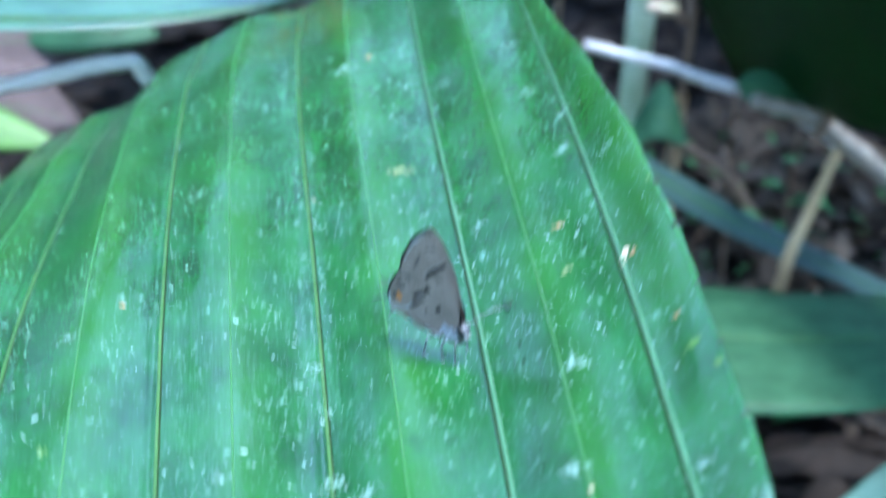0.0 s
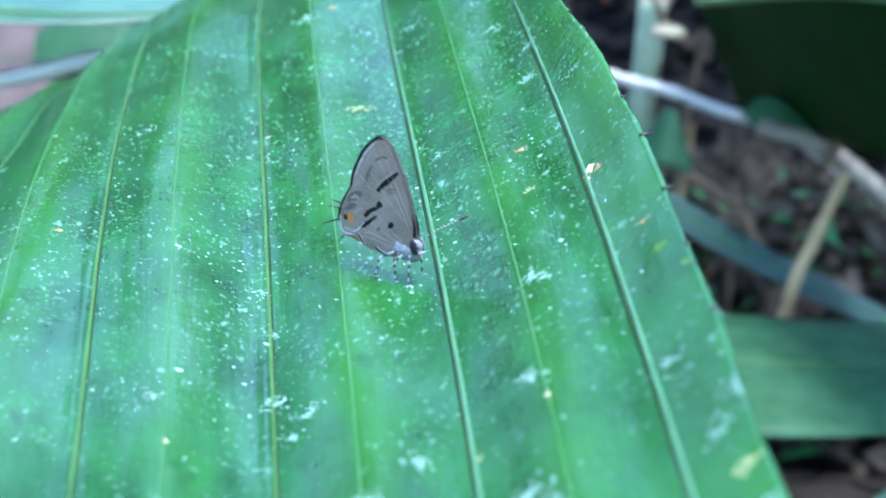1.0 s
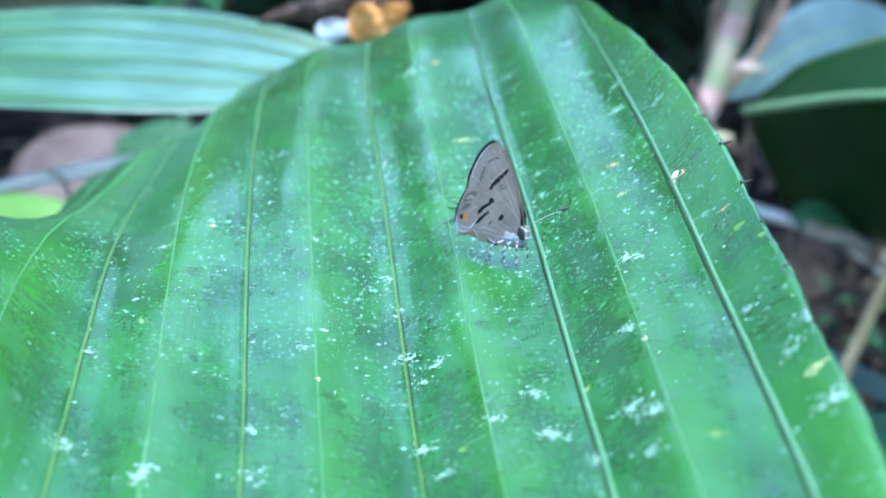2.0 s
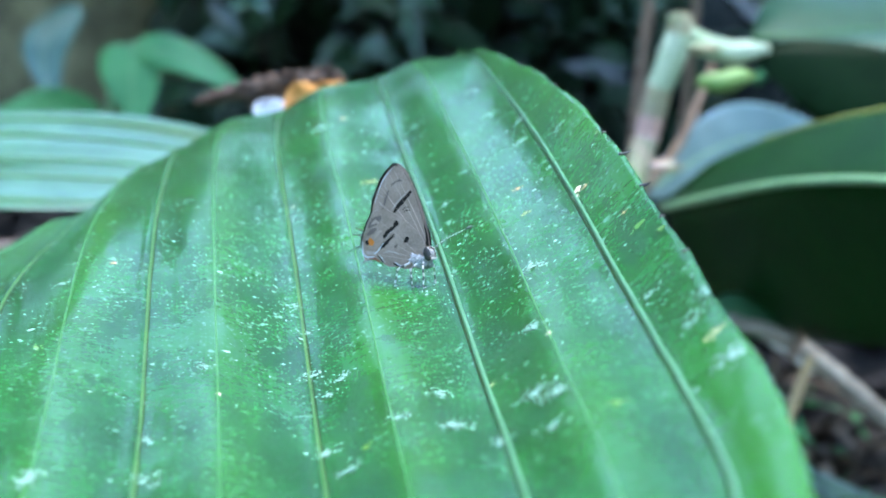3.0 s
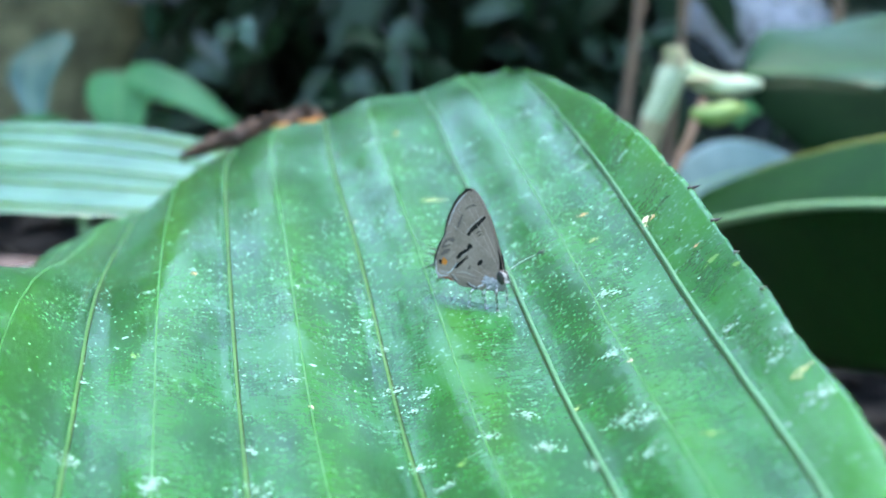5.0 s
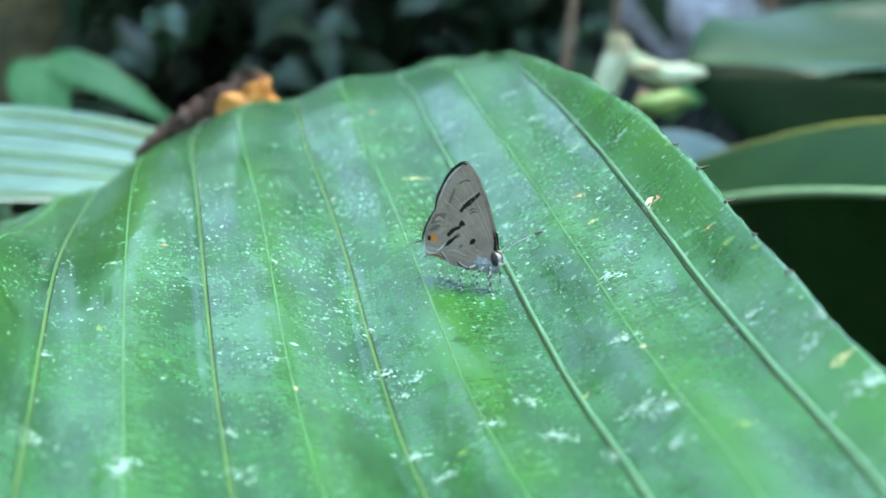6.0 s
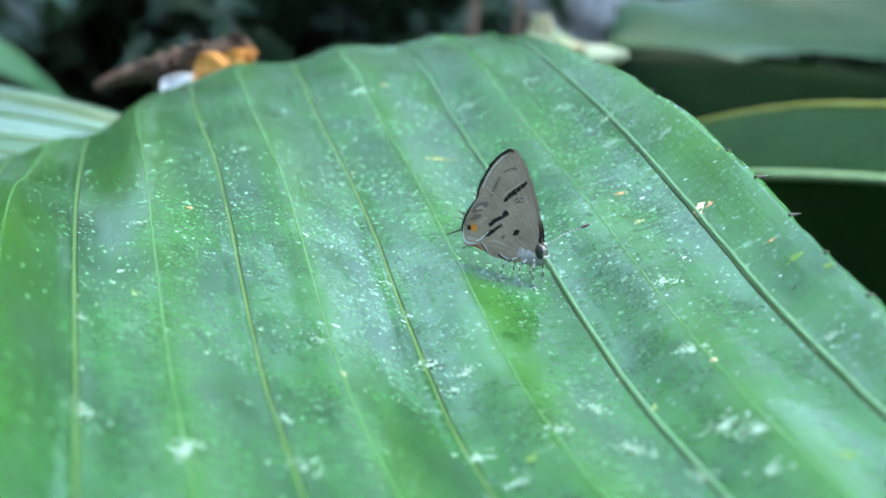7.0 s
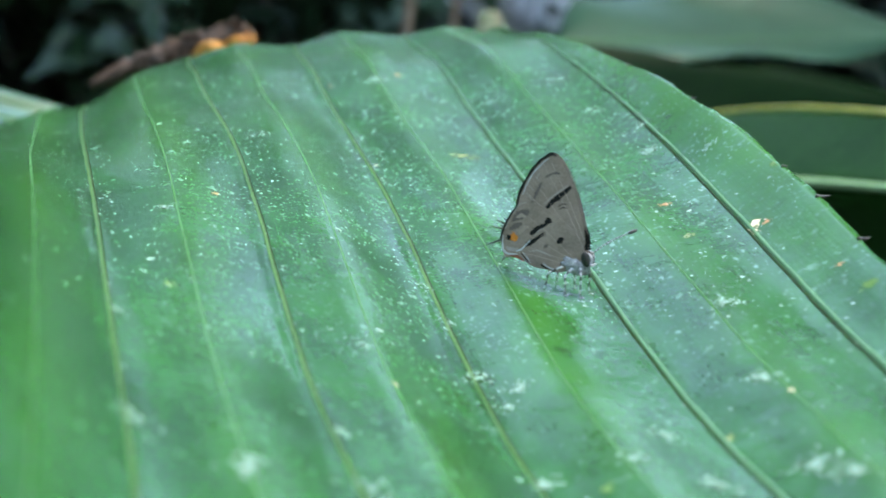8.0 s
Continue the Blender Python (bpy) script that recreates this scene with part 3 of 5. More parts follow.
    # short dark bristles on the margin
    for y, length, tilt in ((0.1720, 0.0022, 0.25), (0.1570, 0.0018, 0.3), (0.1280, 0.0010, 0.4), (0.1850, 0.0009, 0.3), (0.1430, 0.0008, 0.3), (0.2250, 0.0008, 0.4), (0.2600, 0.0007, 0.4)):
        a = Vector(leaf_place(EDGE_B, y)) - Vector((0.0006, 0, 0))
        b = a + Vector((length, -0.2 * length, tilt * length))
        part("bristle", tube("bristle", [a, (a + b) / 2 + Vector((0, 0, -0.0002)), b], [0.0003, 0.00028, 0.00005], [M_BLACK], 8, 6), leaf, "short black bristle on the margin")
    return leaf


big_leaf = build_big_leaf()

# ---- the butterfly: x ahead, z up, in millimetres until the last step ----
FOOT = tuple(a + b for a, b in zip(PIVOT, leaf_place(0.0049, 0.1715, 0.0002)))
MM = 0.00091


def flat_shape(name, outline, y, thick, material, n=0, bow=0.0):
    """A thin plate in the plane of the wings with a smooth outline."""
    pts = [(p[0], p[1]) for p in outline]
    if n:
        loop = smooth_path([(*p, 0) for p in pts + [pts[0]]], n)[:-1]
        pts = [(p[0], p[1]) for p in loop]
    k = len(pts)
    cx, cz = sum(p[0] for p in pts) / k, sum(p[1] for p in pts) / k
    verts, faces = [], []
    rings = (1.0, 0.66, 0.33)
    for s in (1, -1):
        for f in rings:
            verts += [((cx + (x - cx) * f) * MM, (y + s * thick / 2 + s * bow * (1 - f)) * MM, (cz + (z - cz) * f) * MM) for x, z in pts]
        verts.append((cx * MM, (y + s * thick / 2 + s * bow) * MM, cz * MM))
    half = len(rings) * k + 1
    for side in (0, 1):
        o = side * half
        for r in range(len(rings) - 1):
            for q in range(k):
                f = (o + r * k + q, o + r * k + (q + 1) % k, o + (r + 1) * k + (q + 1) % k, o + (r + 1) * k + q)
                faces.append(f if side else f[::-1])
        for q in range(k):
            f = (o + (len(rings) - 1) * k + q, o + (len(rings) - 1) * k + (q + 1) % k, o + half - 1)
            faces.append(f if side else f[::-1])
    for q in range(k):
        faces.append((q, (q + 1) % k, half + (q + 1) % k, half + q))
    me = mesh_of(name, verts, faces, [material])
    me.polygons.foreach_set("use_smooth", [False] * len(faces))
    return me


def stroke(name, points, widths, y, material, n=20):
    """A band of scales that follows a line on the wing."""
    line = smooth_path([(p[0], p[1], 0) for p in points], n) if len(points) > 2 else np.linspace((*points[0], 0), (*points[1], 0), n)
    rng = random.Random(len(points) * 31 + int(abs(points[0][0]) * 100))
    w = np.interp(np.linspace(0, 1, n), np.linspace(0, 1, len(widths)), widths)
    verts, faces = [], []
    for k in range(n):
        d = line[min(k + 1, n - 1)] - line[max(k - 1, 0)]
        d /= max(np.linalg.norm(d), 1e-9)
        for s in (-0.5, 0.5):
            ragged = s * w[k] * rng.uniform(0.65, 1.3)
            verts.append(((line[k][0] - d[1] * ragged) * MM, y * MM, (line[k][1] + d[0] * ragged) * MM))
    for k in range(n - 1):
        faces.append((2 * k, 2 * k + 1, 2 * k + 3, 2 * k + 2))
    return mesh_of(name, verts, faces, [material])


def ball(name, centre, radii, material, turn=0.0, shag=0.0, seed=0, rings=14, sides=18):
    rng = random.Random(seed)
    verts, faces = [], []
    for i in range(rings + 1):
        a = math.pi * i / rings
        for j in range(sides):
            b = 2 * math.pi * j / sides
            f = 1 + shag * rng.uniform(-1, 1)
            p = Vector((radii[0] * math.cos(a) * f, radii[1] * math.sin(a) * math.cos(b) * f, radii[2] * math.sin(a) * math.sin(b) * f))
            p.rotate(Euler((0, turn, 0)))
            verts.append((p + Vector(centre)) * MM)
    for i in range(rings):
        for j in range(sides):
            faces.append((i * sides + j, i * sides + (j + 1) % sides, (i + 1) * sides + (j + 1) % sides, (i + 1) * sides + j))
    return mesh_of(name, verts, faces, [material])


FOREWING = [(2.8, 6.7), (2.5, 8.8), (1.7, 11.7), (0.2, 15.7), (-1.7, 19.3), (-3.4, 21.7), (-4.8, 22.6), (-5.8, 22.5), (-7.1, 21.3), (-8.7, 19.4), (-9.8, 17.3), (-10.6, 15.1), (-10.9, 13.0), (-8.0, 9.7), (-1.8, 5.5)]
HINDWING = [(2.5, 6.5), (1.7, 8.7), (-1.1, 11.2), (-5.4, 13.4), (-8.7, 14.1), (-10.0, 13.8), (-11.1, 12.0), (-12.3, 9.7), (-13.0, 8.2), (-13.1, 6.6), (-12.7, 5.2), (-12.1, 3.9), (-11.2, 4.6), (-9.7, 4.7), (-7.8, 3.7), (-6.4, 3.2), (-4.6, 3.2), (-2.0, 3.0), (0.4, 4.2)]


def build_butterfly():
    bug = thing("butterfly", "small grey-brown hairstreak butterfly with closed wings standing on the leaf", "butterfly", at=FOOT)
    for side, near in ((-1, True), (1, False)):
        fw = part("forewing", flat_shape("forewing", FOREWING, side * 0.36, 0.05, M_WING, 64, 0.03), bug, "grey-brown forewing with a dark bar")
        hw = part("hindwing", flat_shape("hindwing", HINDWING, side * 0.47, 0.06, M_WING, 72, 0.03), bug, "pale grey hindwing with black marks and an orange spot")
        y1, y2 = side * 0.455, side * 0.56
        yb, yf = side * 0.37, side * 0.46
        dark = (
            (fw, "dark_bar", [(-1.2, 17.6), (-2.3, 16.5), (-3.9, 15.1), (-5.3, 13.5)], [0.5, 0.75, 0.95, 0.8, 0.5], y1, M_MARK),
            (fw, "pale_line", [(-1.8, 17.8), (-2.9, 16.8), (-4.5, 15.4), (-5.7, 14.1)], [0.12, 0.2, 0.2, 0.1], y1, M_PALE),
            (fw, "margin", [(-4.4, 22.4), (-5.5, 22.5), (-7.1, 21.3), (-8.6, 19.4), (-9.7, 17.3), (-10.6, 14.9), (-10.8, 13.1)], [0.3, 0.55, 0.55, 0.55, 0.5, 0.4], y1, M_MARK),
            (fw, "white_edge", [(-5.6, 21.9), (-6.8, 20.8), (-8.2, 19.1), (-9.2, 17.1), (-9.9, 15.1)], [0.08, 0.2, 0.2, 0.12], y1, M_WHITE),
            (fw, "faint_line", [(-3.4, 19.5), (-4.3, 19.5), (-5.2, 19.1), (-6.1, 18.5)], [0.3, 0.45, 0.3, 0.45, 0.2], y1, M_MARK_SOFT),
            (fw, "faint_line", [(-6.6, 17.6), (-7.2, 16.1), (-7.7, 14.7)], [0.3, 0.5, 0.6, 0.3], y1, M_MARK_SOFT),
            (fw, "faint_mark", [(-3.2, 14.0), (-2.6, 14.5), (-1.7, 14.6)], [0.12, 0.16, 0.12], y1, M_MARK),
            (fw, "faint_mark", [(-3.0, 13.5), (-2.3, 14.0), (-1.5, 14.0)], [0.12, 0.16, 0.12], y1, M_MARK),
            (fw, "faint_mark", [(-8.0, 14.3), (-8.2, 13.0)], [0.3, 0.5, 0.3], y1, M_MARK_SOFT),
            (fw, "vein_tick", [(-7.0, 19.5), (-7.7, 18.0)], [0.06, 0.12, 0.05], y1, M_PALE),
            (fw, "vein_tick", [(-7.8, 18.5), (-6.9, 17.6)], [0.06, 0.12, 0.05], y1, M_PALE),
            (fw, "vein_tick", [(-9.0, 16.8), (-7.7, 16.0)], [0.06, 0.12, 0.05], y1, M_PALE),
            (fw, "vein_tick", [(-9.3, 15.5), (-7.8, 14.3)], [0.06, 0.12, 0.05], y1, M_PALE),
            (fw, "dark_costa", [(2.7, 7.6), (2.5, 9.5), (1.9, 11.4)], [0.75, 0.5, 0.15], y1, M_MARK),
            (fw, "dark_edge", [(1.9, 11.4), (0.6, 14.8), (-1.2, 18.8), (-3.1, 21.4)], [0.12, 0.14, 0.14, 0.1], y1, M_MARK_SOFT),
            (hw, "pale_line", [(-12.5, 8.9), (-11.6, 11.1), (-10.3, 13.3), (-9.0, 13.9)], [0.14, 0.2, 0.2, 0.1], y2, M_PALE),
            (hw, "margin", [(-10.6, 13.3), (-11.6, 11.6), (-12.6, 9.6), (-13.1, 8.1), (-13.2, 6.5)], [0.2, 0.4, 0.5, 0.45, 0.35], y2, M_MARK),
            (hw, "white_edge", [(-12.9, 7.8), (-12.8, 6.4), (-12.5, 5.1), (-11.6, 4.7), (-9.8, 4.9)], [0.15, 0.3, 0.5, 0.4, 0.15], y2 - side * 0.01, M_WHITE),
            (hw, "black_spot", [(-4.4, 11.9), (-4.7, 11.4), (-5.1, 10.7)], [0.7, 1.25, 1.0, 0.5], y2, M_MARK),
            (hw, "black_band", [(-5.1, 10.7), (-6.0, 10.1), (-6.8, 9.5), (-7.7, 8.6)], [0.5, 0.75, 0.95, 0.8, 0.5], y2, M_MARK),
            (hw, "pale_line", [(-5.3, 10.1), (-6.2, 9.5), (-7.0, 8.5)], [0.12, 0.2, 0.12], y2 + side * 0.01, M_PALE),
            (hw, "black_line", [(-5.0, 9.5), (-5.9, 8.8), (-6.8, 8.0)], [0.15, 0.28, 0.2], y2, M_MARK),
            (hw, "black_line", [(-4.9, 9.1), (-6.2, 8.3), (-7.5, 7.3), (-8.5, 6.6)], [0.12, 0.3, 0.75, 0.9, 0.6], y2, M_MARK),
            (hw, "white_line", [(-7.6, 7.7), (-8.3, 6.8), (-9.1, 5.9), (-10.1, 5.3)], [0.12, 0.25, 0.3, 0.2], y2 + side * 0.01, M_WHITE),
            (hw, "black_spot", [(-1.6, 8.9), (-2.1, 8.5), (-2.7, 7.9)], [0.4, 1.05, 0.9, 0.3], y2, M_MARK),
            (hw, "grey_spot", [(-4.3, 7.5), (-5.0, 6.8)], [0.3, 0.6, 0.3], y2, M_MARK_SOFT),
            (hw, "orange_spot", [(-11.4, 7.5), (-10.7, 7.6), (-10.1, 7.3)], [1.0, 1.3, 0.9], y2 + side * 0.02, M_ORANGE),
            (hw, "orange_streak", [(-11.0, 8.5), (-10.6, 8.0)], [0.2, 0.4, 0.3], y2 + side * 0.02, M_ORANGE),
            (hw, "eye_spot", [(-12.1, 7.5), (-11.3, 7.5)], [0.8, 1.0, 0.7], y2 + side * 0.05, M_MARK),
            (hw, "pale_patch", [(-12.1, 5.7), (-10.9, 5.5), (-9.8, 5.8)], [0.4, 0.8, 0.3], y2, M_PALE),
            (hw, "brown_hem", [(-11.2, 4.4), (-9.6, 4.4), (-8.4, 3.9)], [0.3, 0.5, 0.3], y2 + side * 0.02, M_DEAD_RED),
            (hw, "black_line", [(-9.2, 5.2), (-8.3, 4.5), (-7.6, 3.8)], [0.12, 0.25, 0.15], y2 + side * 0.03, M_MARK),
            (hw, "white_hem", [(-8.8, 5.4), (-7.9, 4.6), (-7.2, 3.8)], [0.08, 0.16, 0.08], y2 + side * 0.03, M_WHITE),
            (hw, "black_line", [(-5.3, 3.9), (-4.3, 3.5), (-2.5, 3.1)], [0.35, 0.3, 0.12], y2 + side * 0.03, M_MARK),
            (hw, "white_hem", [(-4.8, 4.1), (-3.7, 3.6), (-2.1, 3.4)], [0.12, 0.25, 0.12], y2 + side * 0.03, M_WHITE),
            (hw, "cloud", [(-11.4, 10.3), (-10.1, 11.6), (-8.3, 12.5)], [0.5, 1.6, 0.7], y2 - side * 0.012, M_MARK_SOFT),
            (hw, "cloud", [(-11.8, 8.8), (-10.7, 9.6), (-9.4, 10.2)], [0.3, 1.2, 0.4], y2 - side * 0.008, M_MARK_SOFT),
            (hw, "pale_cloud", [(-10.7, 11.0), (-9.7, 11.6), (-8.8, 11.4)], [0.3, 0.7, 0.3], y2, M_WING_VEIN),
            (hw, "pale_cloud", [(-9.9, 8.3), (-9.0, 9.4), (-8.1, 9.9)], [0.3, 0.7, 0.3], y2, M_WING_VEIN),
            (hw, "pale_streak", [(-7.8, 5.7), (-5.8, 6.1), (-3.4, 5.5)], [0.1, 0.3, 0.1], y2, M_PALE),
        )
        for owner, name, line, widths, y, m in dark:
            part(name, stroke(name, line, widths, y, m), owner)
        for wing, y, ends in (
            (fw, yb, (((2.0, 8.0), (-6.5, 20.6)), ((1.6, 7.4), (-8.4, 18.0)), ((1.0, 7.6), (-9.2, 15.6)), ((2.2, 9.0), (-5.2, 21.2)))),
            (hw, yf, (((1.0, 5.6), (-10.4, 12.6)), ((0.8, 5.2), (-11.9, 9.4)), ((0.6, 4.9), (-12.4, 6.8)), ((0.2, 4.4), (-11.6, 5.2)))),
        ):
            for a, b in ends:
                line = [(a[0] * MM, (y + side * 0.02) * MM, a[1] * MM), ((a[0] + b[0]) / 2 * MM, (y + side * 0.045) * MM, ((a[1] + b[1]) / 2 + 0.3) * MM), (b[0] * MM, y * MM, b[1] * MM)]
                part("wing_vein", tube("wing_vein", line, [0.00006, 0.00005], [M_WING_VEIN], 10, 5), wing)
        for a, b, c in (((-13.1, 6.8), (-14.4, 6.2), (-15.9, 5.4)), ((-12.1, 3.9), (-12.2, 3.7), (-11.9, 3.5)), ((-13.1, 8.8), (-13.9, 8.9), (-14.7, 9.0)), ((-12.7, 9.7), (-13.2, 10.0), (-14.1, 10.3))):
            part("tail", tube("tail", [(p[0] * MM, (side * (0.6 + 0.5 * k)) * MM, p[1] * MM) for k, p in enumerate((a, b, c))], [0.00016, 0.00012, 0.00006], [M_BLACK], 10, 6), hw, "thin black tail")
    part("abdomen", ball("abdomen", (-3.0, 0, 4.6), (5.0, 0.36, 0.95), M_FUR, -0.10, 0.06, 1), bug)
    part("thorax", ball("thorax", (0.7, 0, 4.7), (2.6, 1.05, 1.5), M_FUR, 0.15, 0.20, 2), bug, "grey furry thorax")
    head = part("head", ball("head", (2.9, 0, 6.0), (0.9, 1.0, 1.1), M_FUR, 0, 0.08, 3), bug)
    for side in (-1, 1):
        part("eye", ball("eye", (2.85, side * 0.72, 6.1), (0.85, 0.5, 1.35), M_BLACK, -0.3), head, "large black eye")
        part("eye_rim", tube("eye_rim", [((2.95 + 0.80 * math.cos(g)) * MM, side * 0.78 * MM, (6.1 + 1.16 * math.sin(g)) * MM) for g in np.linspace(0.2, 6.1, 9)], [0.00007, 0.00009], [M_WHITE], 24, 6), head)
        part("palp", tube("palp", [(3.3 * MM, side * 0.3 * MM, 5.4 * MM), (4.0 * MM, side * 0.35 * MM, 5.2 * MM), (4.4 * MM, side * 0.35 * MM, 5.6 * MM)], [0.00024, 0.00018, 0.00008], [M_WHITE], 10, 6), head)
    for a, b, c, d in (((3.2, 0.4, 6.9), (5.2, 2.4, 9.0), (7.5, 4.7, 10.6), (8.7, 5.9, 11.3)), ((2.9, 0.5, 7.1), (1.0, 1.2, 9.5), (-1.5, 1.5, 12.0), (-2.8, 1.6, 13.0))):
        an = part("antenna", tube("antenna", [Vector(p) * MM for p in (a, b, c)], [0.00009, 0.00008], [M_BLACK, M_WHITE], 60, 6, 24), head, "black and white ringed antenna")
        part("club", tube("club", [Vector(c) * MM, (Vector(c) * 0.5 + Vector(d) * 0.5) * MM, Vector(d) * MM], [0.00010, 0.00030, 0.00028, 0.00008], [M_BLACK], 12, 8), an, "black antenna club")
    for side in (-1, 1):
        for hip, knee, foot in (((-1.2, 0.7, 4.2), (-3.0, 1.9, 3.0), (-3.5, 2.4, -0.1)), ((0.6, 0.8, 4.2), (0.0, 1.9, 3.0), (0.3, 1.9, -0.1)), ((2.0, 0.7, 4.6), (2.6, 1.6, 3.6), (3.0, 1.9, -0.05))):
            pts = [Vector((p[0], side * p[1], p[2])) * MM for p in (hip, knee, foot)]
            toe = pts[2] + Vector((0.0006, side * 0.0002, 0.0001))
            part("leg", tube("leg", [pts[0], pts[1], (pts[1] + pts[2]) / 2, pts[2], toe], [0.00019, 0.00014, 0.00012, 0.00010], [M_WHITE, M_BLACK], 48, 6, 11), bug, "black and white banded leg")
    return bug


butterfly = build_butterfly()

# ---- the ground ----


def ground_height(x, y):
    r = math.hypot(x, y - 0.6)
    bank = 0.75 * max(0.0, min(1.0, (y - 1.7 + 0.25 * math.sin(x * 1.7)) / 2.4)) ** 1.4
    side = 0.5 * max(0.0, min(1.0, (r - 2.5) / 6))
    bumps = 0.035 * noise.noise((x * 3.1, y * 3.1, 0.3)) + 0.012 * noise.noise((x * 11, y * 11, 5.3))
    return 0.555 + bank + side + bumps


def build_ground():
    def steps(fine, far):
        a = list(np.linspace(-fine, fine, 90))
        out = []
        k = fine
        while k < far:
            k *= 1.22
            out.append(k)
        return [-v for v in reversed(out)] + a + out

    xs = steps(3.2, 900)
    ys = [v + 1.0 for v in steps(3.2, 900)]
    verts = [(x, y, ground_height(x, y)) for y in ys for x in xs]
    n = len(xs)
    faces = [(j * n + i, j * n + i + 1, (j + 1) * n + i + 1, (j + 1) * n + i) for j in range(len(ys) - 1) for i in range(n - 1)]
    tagged(new("ground", mesh_of("ground", verts, faces, [M_SOIL])), "forest soil rising to a bank, coloured dark for shade", "ground", kind="structure")


build_ground()


def leaf_heap(name, count, place, size, material, label, category, seed, flat=0.0, parent=None):
    """Many small bent leaves, each its own island."""
    rng = random.Random(seed)
    verts, faces = [], []
    for _ in range(count):
        got = place(rng)
        if got is None:
            continue
        c, lean = got
        s = size * rng.uniform(0.5, 1.5)
        w = s * rng.uniform(0.22, 0.42)
        turn = Euler((rng.uniform(-1, 1) * (1 - flat) * 1.5 + lean, rng.uniform(-1, 1) * (1 - flat) * 1.2, rng.uniform(0, 6.28)))
        shape = [(-s, 0, 0), (-0.5 * s, -w * 0.8, 0.06 * s), (-0.5 * s, w * 0.8, 0.06 * s), (0.1 * s, -w, 0.12 * s), (0.1 * s, 0, 0.02 * s), (0.1 * s, w, 0.12 * s), (0.65 * s, -w * 0.55, 0), (0.65 * s, w * 0.55, 0), (s, 0, -0.16 * s)]
        k = len(verts)
        for p in shape:
            v = Vector(p)
            v.rotate(turn)
            verts.append(v + Vector(c))
        faces += [(k, k + 1, k + 4, k + 2), (k + 1, k + 3, k + 4), (k + 2, k + 4, k + 5), (k + 3, k + 6, k + 4), (k + 4, k + 7, k + 5), (k + 6, k + 8, k + 7, k + 4)]
    me = mesh_of(name, verts, faces, [material])
    if parent:
        return tagged(part(name, me, parent), kind="stuff")
    return tagged(new(name, me), label, category, kind="stuff")


def strewn(rng):
    x, y = rng.gauss(0.1, 0.75), rng.gauss(1.0, 0.75)
    return (x, y, ground_height(x, y) + rng.uniform(0.004, 0.012)), 0.0


leaf_heap("leaf_litter", 3800, strewn, 0.030, M_LITTER, "brown fallen leaves and scraps on dark soil", "leaf litter", 21, 0.7)


def thicket(x0, x1, y0, y1, height):
    def place(rng):
        x, y = rng.uniform(x0, x1), rng.uniform(y0, y1)
        h = rng.random() ** 1.3 * height
        if noise.noise((x * 2.3, y * 2.3, h * 2.3)) < -0.12:
            return None
        # bare round the foot of the trunk
        if -1.0 < x < -0.46 and y < 2.3:
            return None
        return (x, y, ground_height(x, y) + h), 0.5

    return place


leaf_heap("undergrowth", 5000, thicket(-1.5, 1.8, 1.75, 2.7, 0.5), 0.06, M_UNDER, "leaves low on the bank, shade put into their dark colour", "undergrowth", 20)
leaf_heap("undergrowth", 5200, thicket(-3.4, 3.6, 1.9, 3.6, 0.55), 0.075, M_UNDER, "undergrowth on the bank, shade put into its dark colour", "undergrowth", 22)
leaf_heap("undergrowth", 2600, thicket(-5.5, 5.5, 3.4, 6.0, 0.9), 0.14, M_UNDER, "bushes behind the bank, shade put into their dark colour", "undergrowth", 23)
# three heaps out of view, added to keep low sky light off the leaves
leaf_heap("undergrowth", 2200, thicket(-5.0, -2.0, -3.5, 3.5, 1.5), 0.13, M_UNDER, "unseen bushes added at the sides to block low sky", "undergrowth", 24)
leaf_heap("undergrowth", 2200, thicket(2.1, 5.0, -3.5, 3.5, 1.5), 0.13, M_UNDER, "unseen bushes added at the sides to block low sky", "undergrowth", 25)
leaf_heap("undergrowth", 1500, thicket(-4.0, 4.0, -5.0, -3.0, 1.3), 0.13, M_UNDER, "unseen bushes added behind the camera to block low sky", "undergrowth", 26)


def sky_screen_place(rng):
    """Unseen crowns added to shape the sky light: all round, open overhead, towards the clearing behind and on one
    side, and at one gap ahead.
    """
    side = rng.uniform(-180, 180)
    up = rng.uniform(10, 76)
    far = rng.uniform(3.5, 6.5)
    if up > 71 - 20 * max(0.0, -math.cos(radians(side))) - 8 * max(0.0, -math.sin(radians(side))):
        return None
    if ((side + 19) / 30) ** 2 + ((up - 46) / 13) ** 2 < 1:
        return None
    ahead = max(0.0, math.cos(radians(side)))
    if noise.noise((side * 0.05, up * 0.09, 0.7)) < -0.36 + (0.13 if up < 32 else 0.08) * ahead:
        return None
    x = far * math.sin(radians(side)) * math.cos(radians(up))
    y = 0.2 + far * math.cos(radians(side)) * math.cos(radians(up))
    z = 0.9 + far * math.sin(radians(up))
    if z < ground_height(x, y) + 0.5:
        return None
    return (x, y, z), 0.0


# never in view: dims the sky, and its gap sets the leaf's sheen
leaf_heap("canopy", 7600, sky_screen_place, 0.30, M_CANOPY, "unseen foliage added overhead to screen the sky, with an open gap", "tree canopy", 27, 0.2)

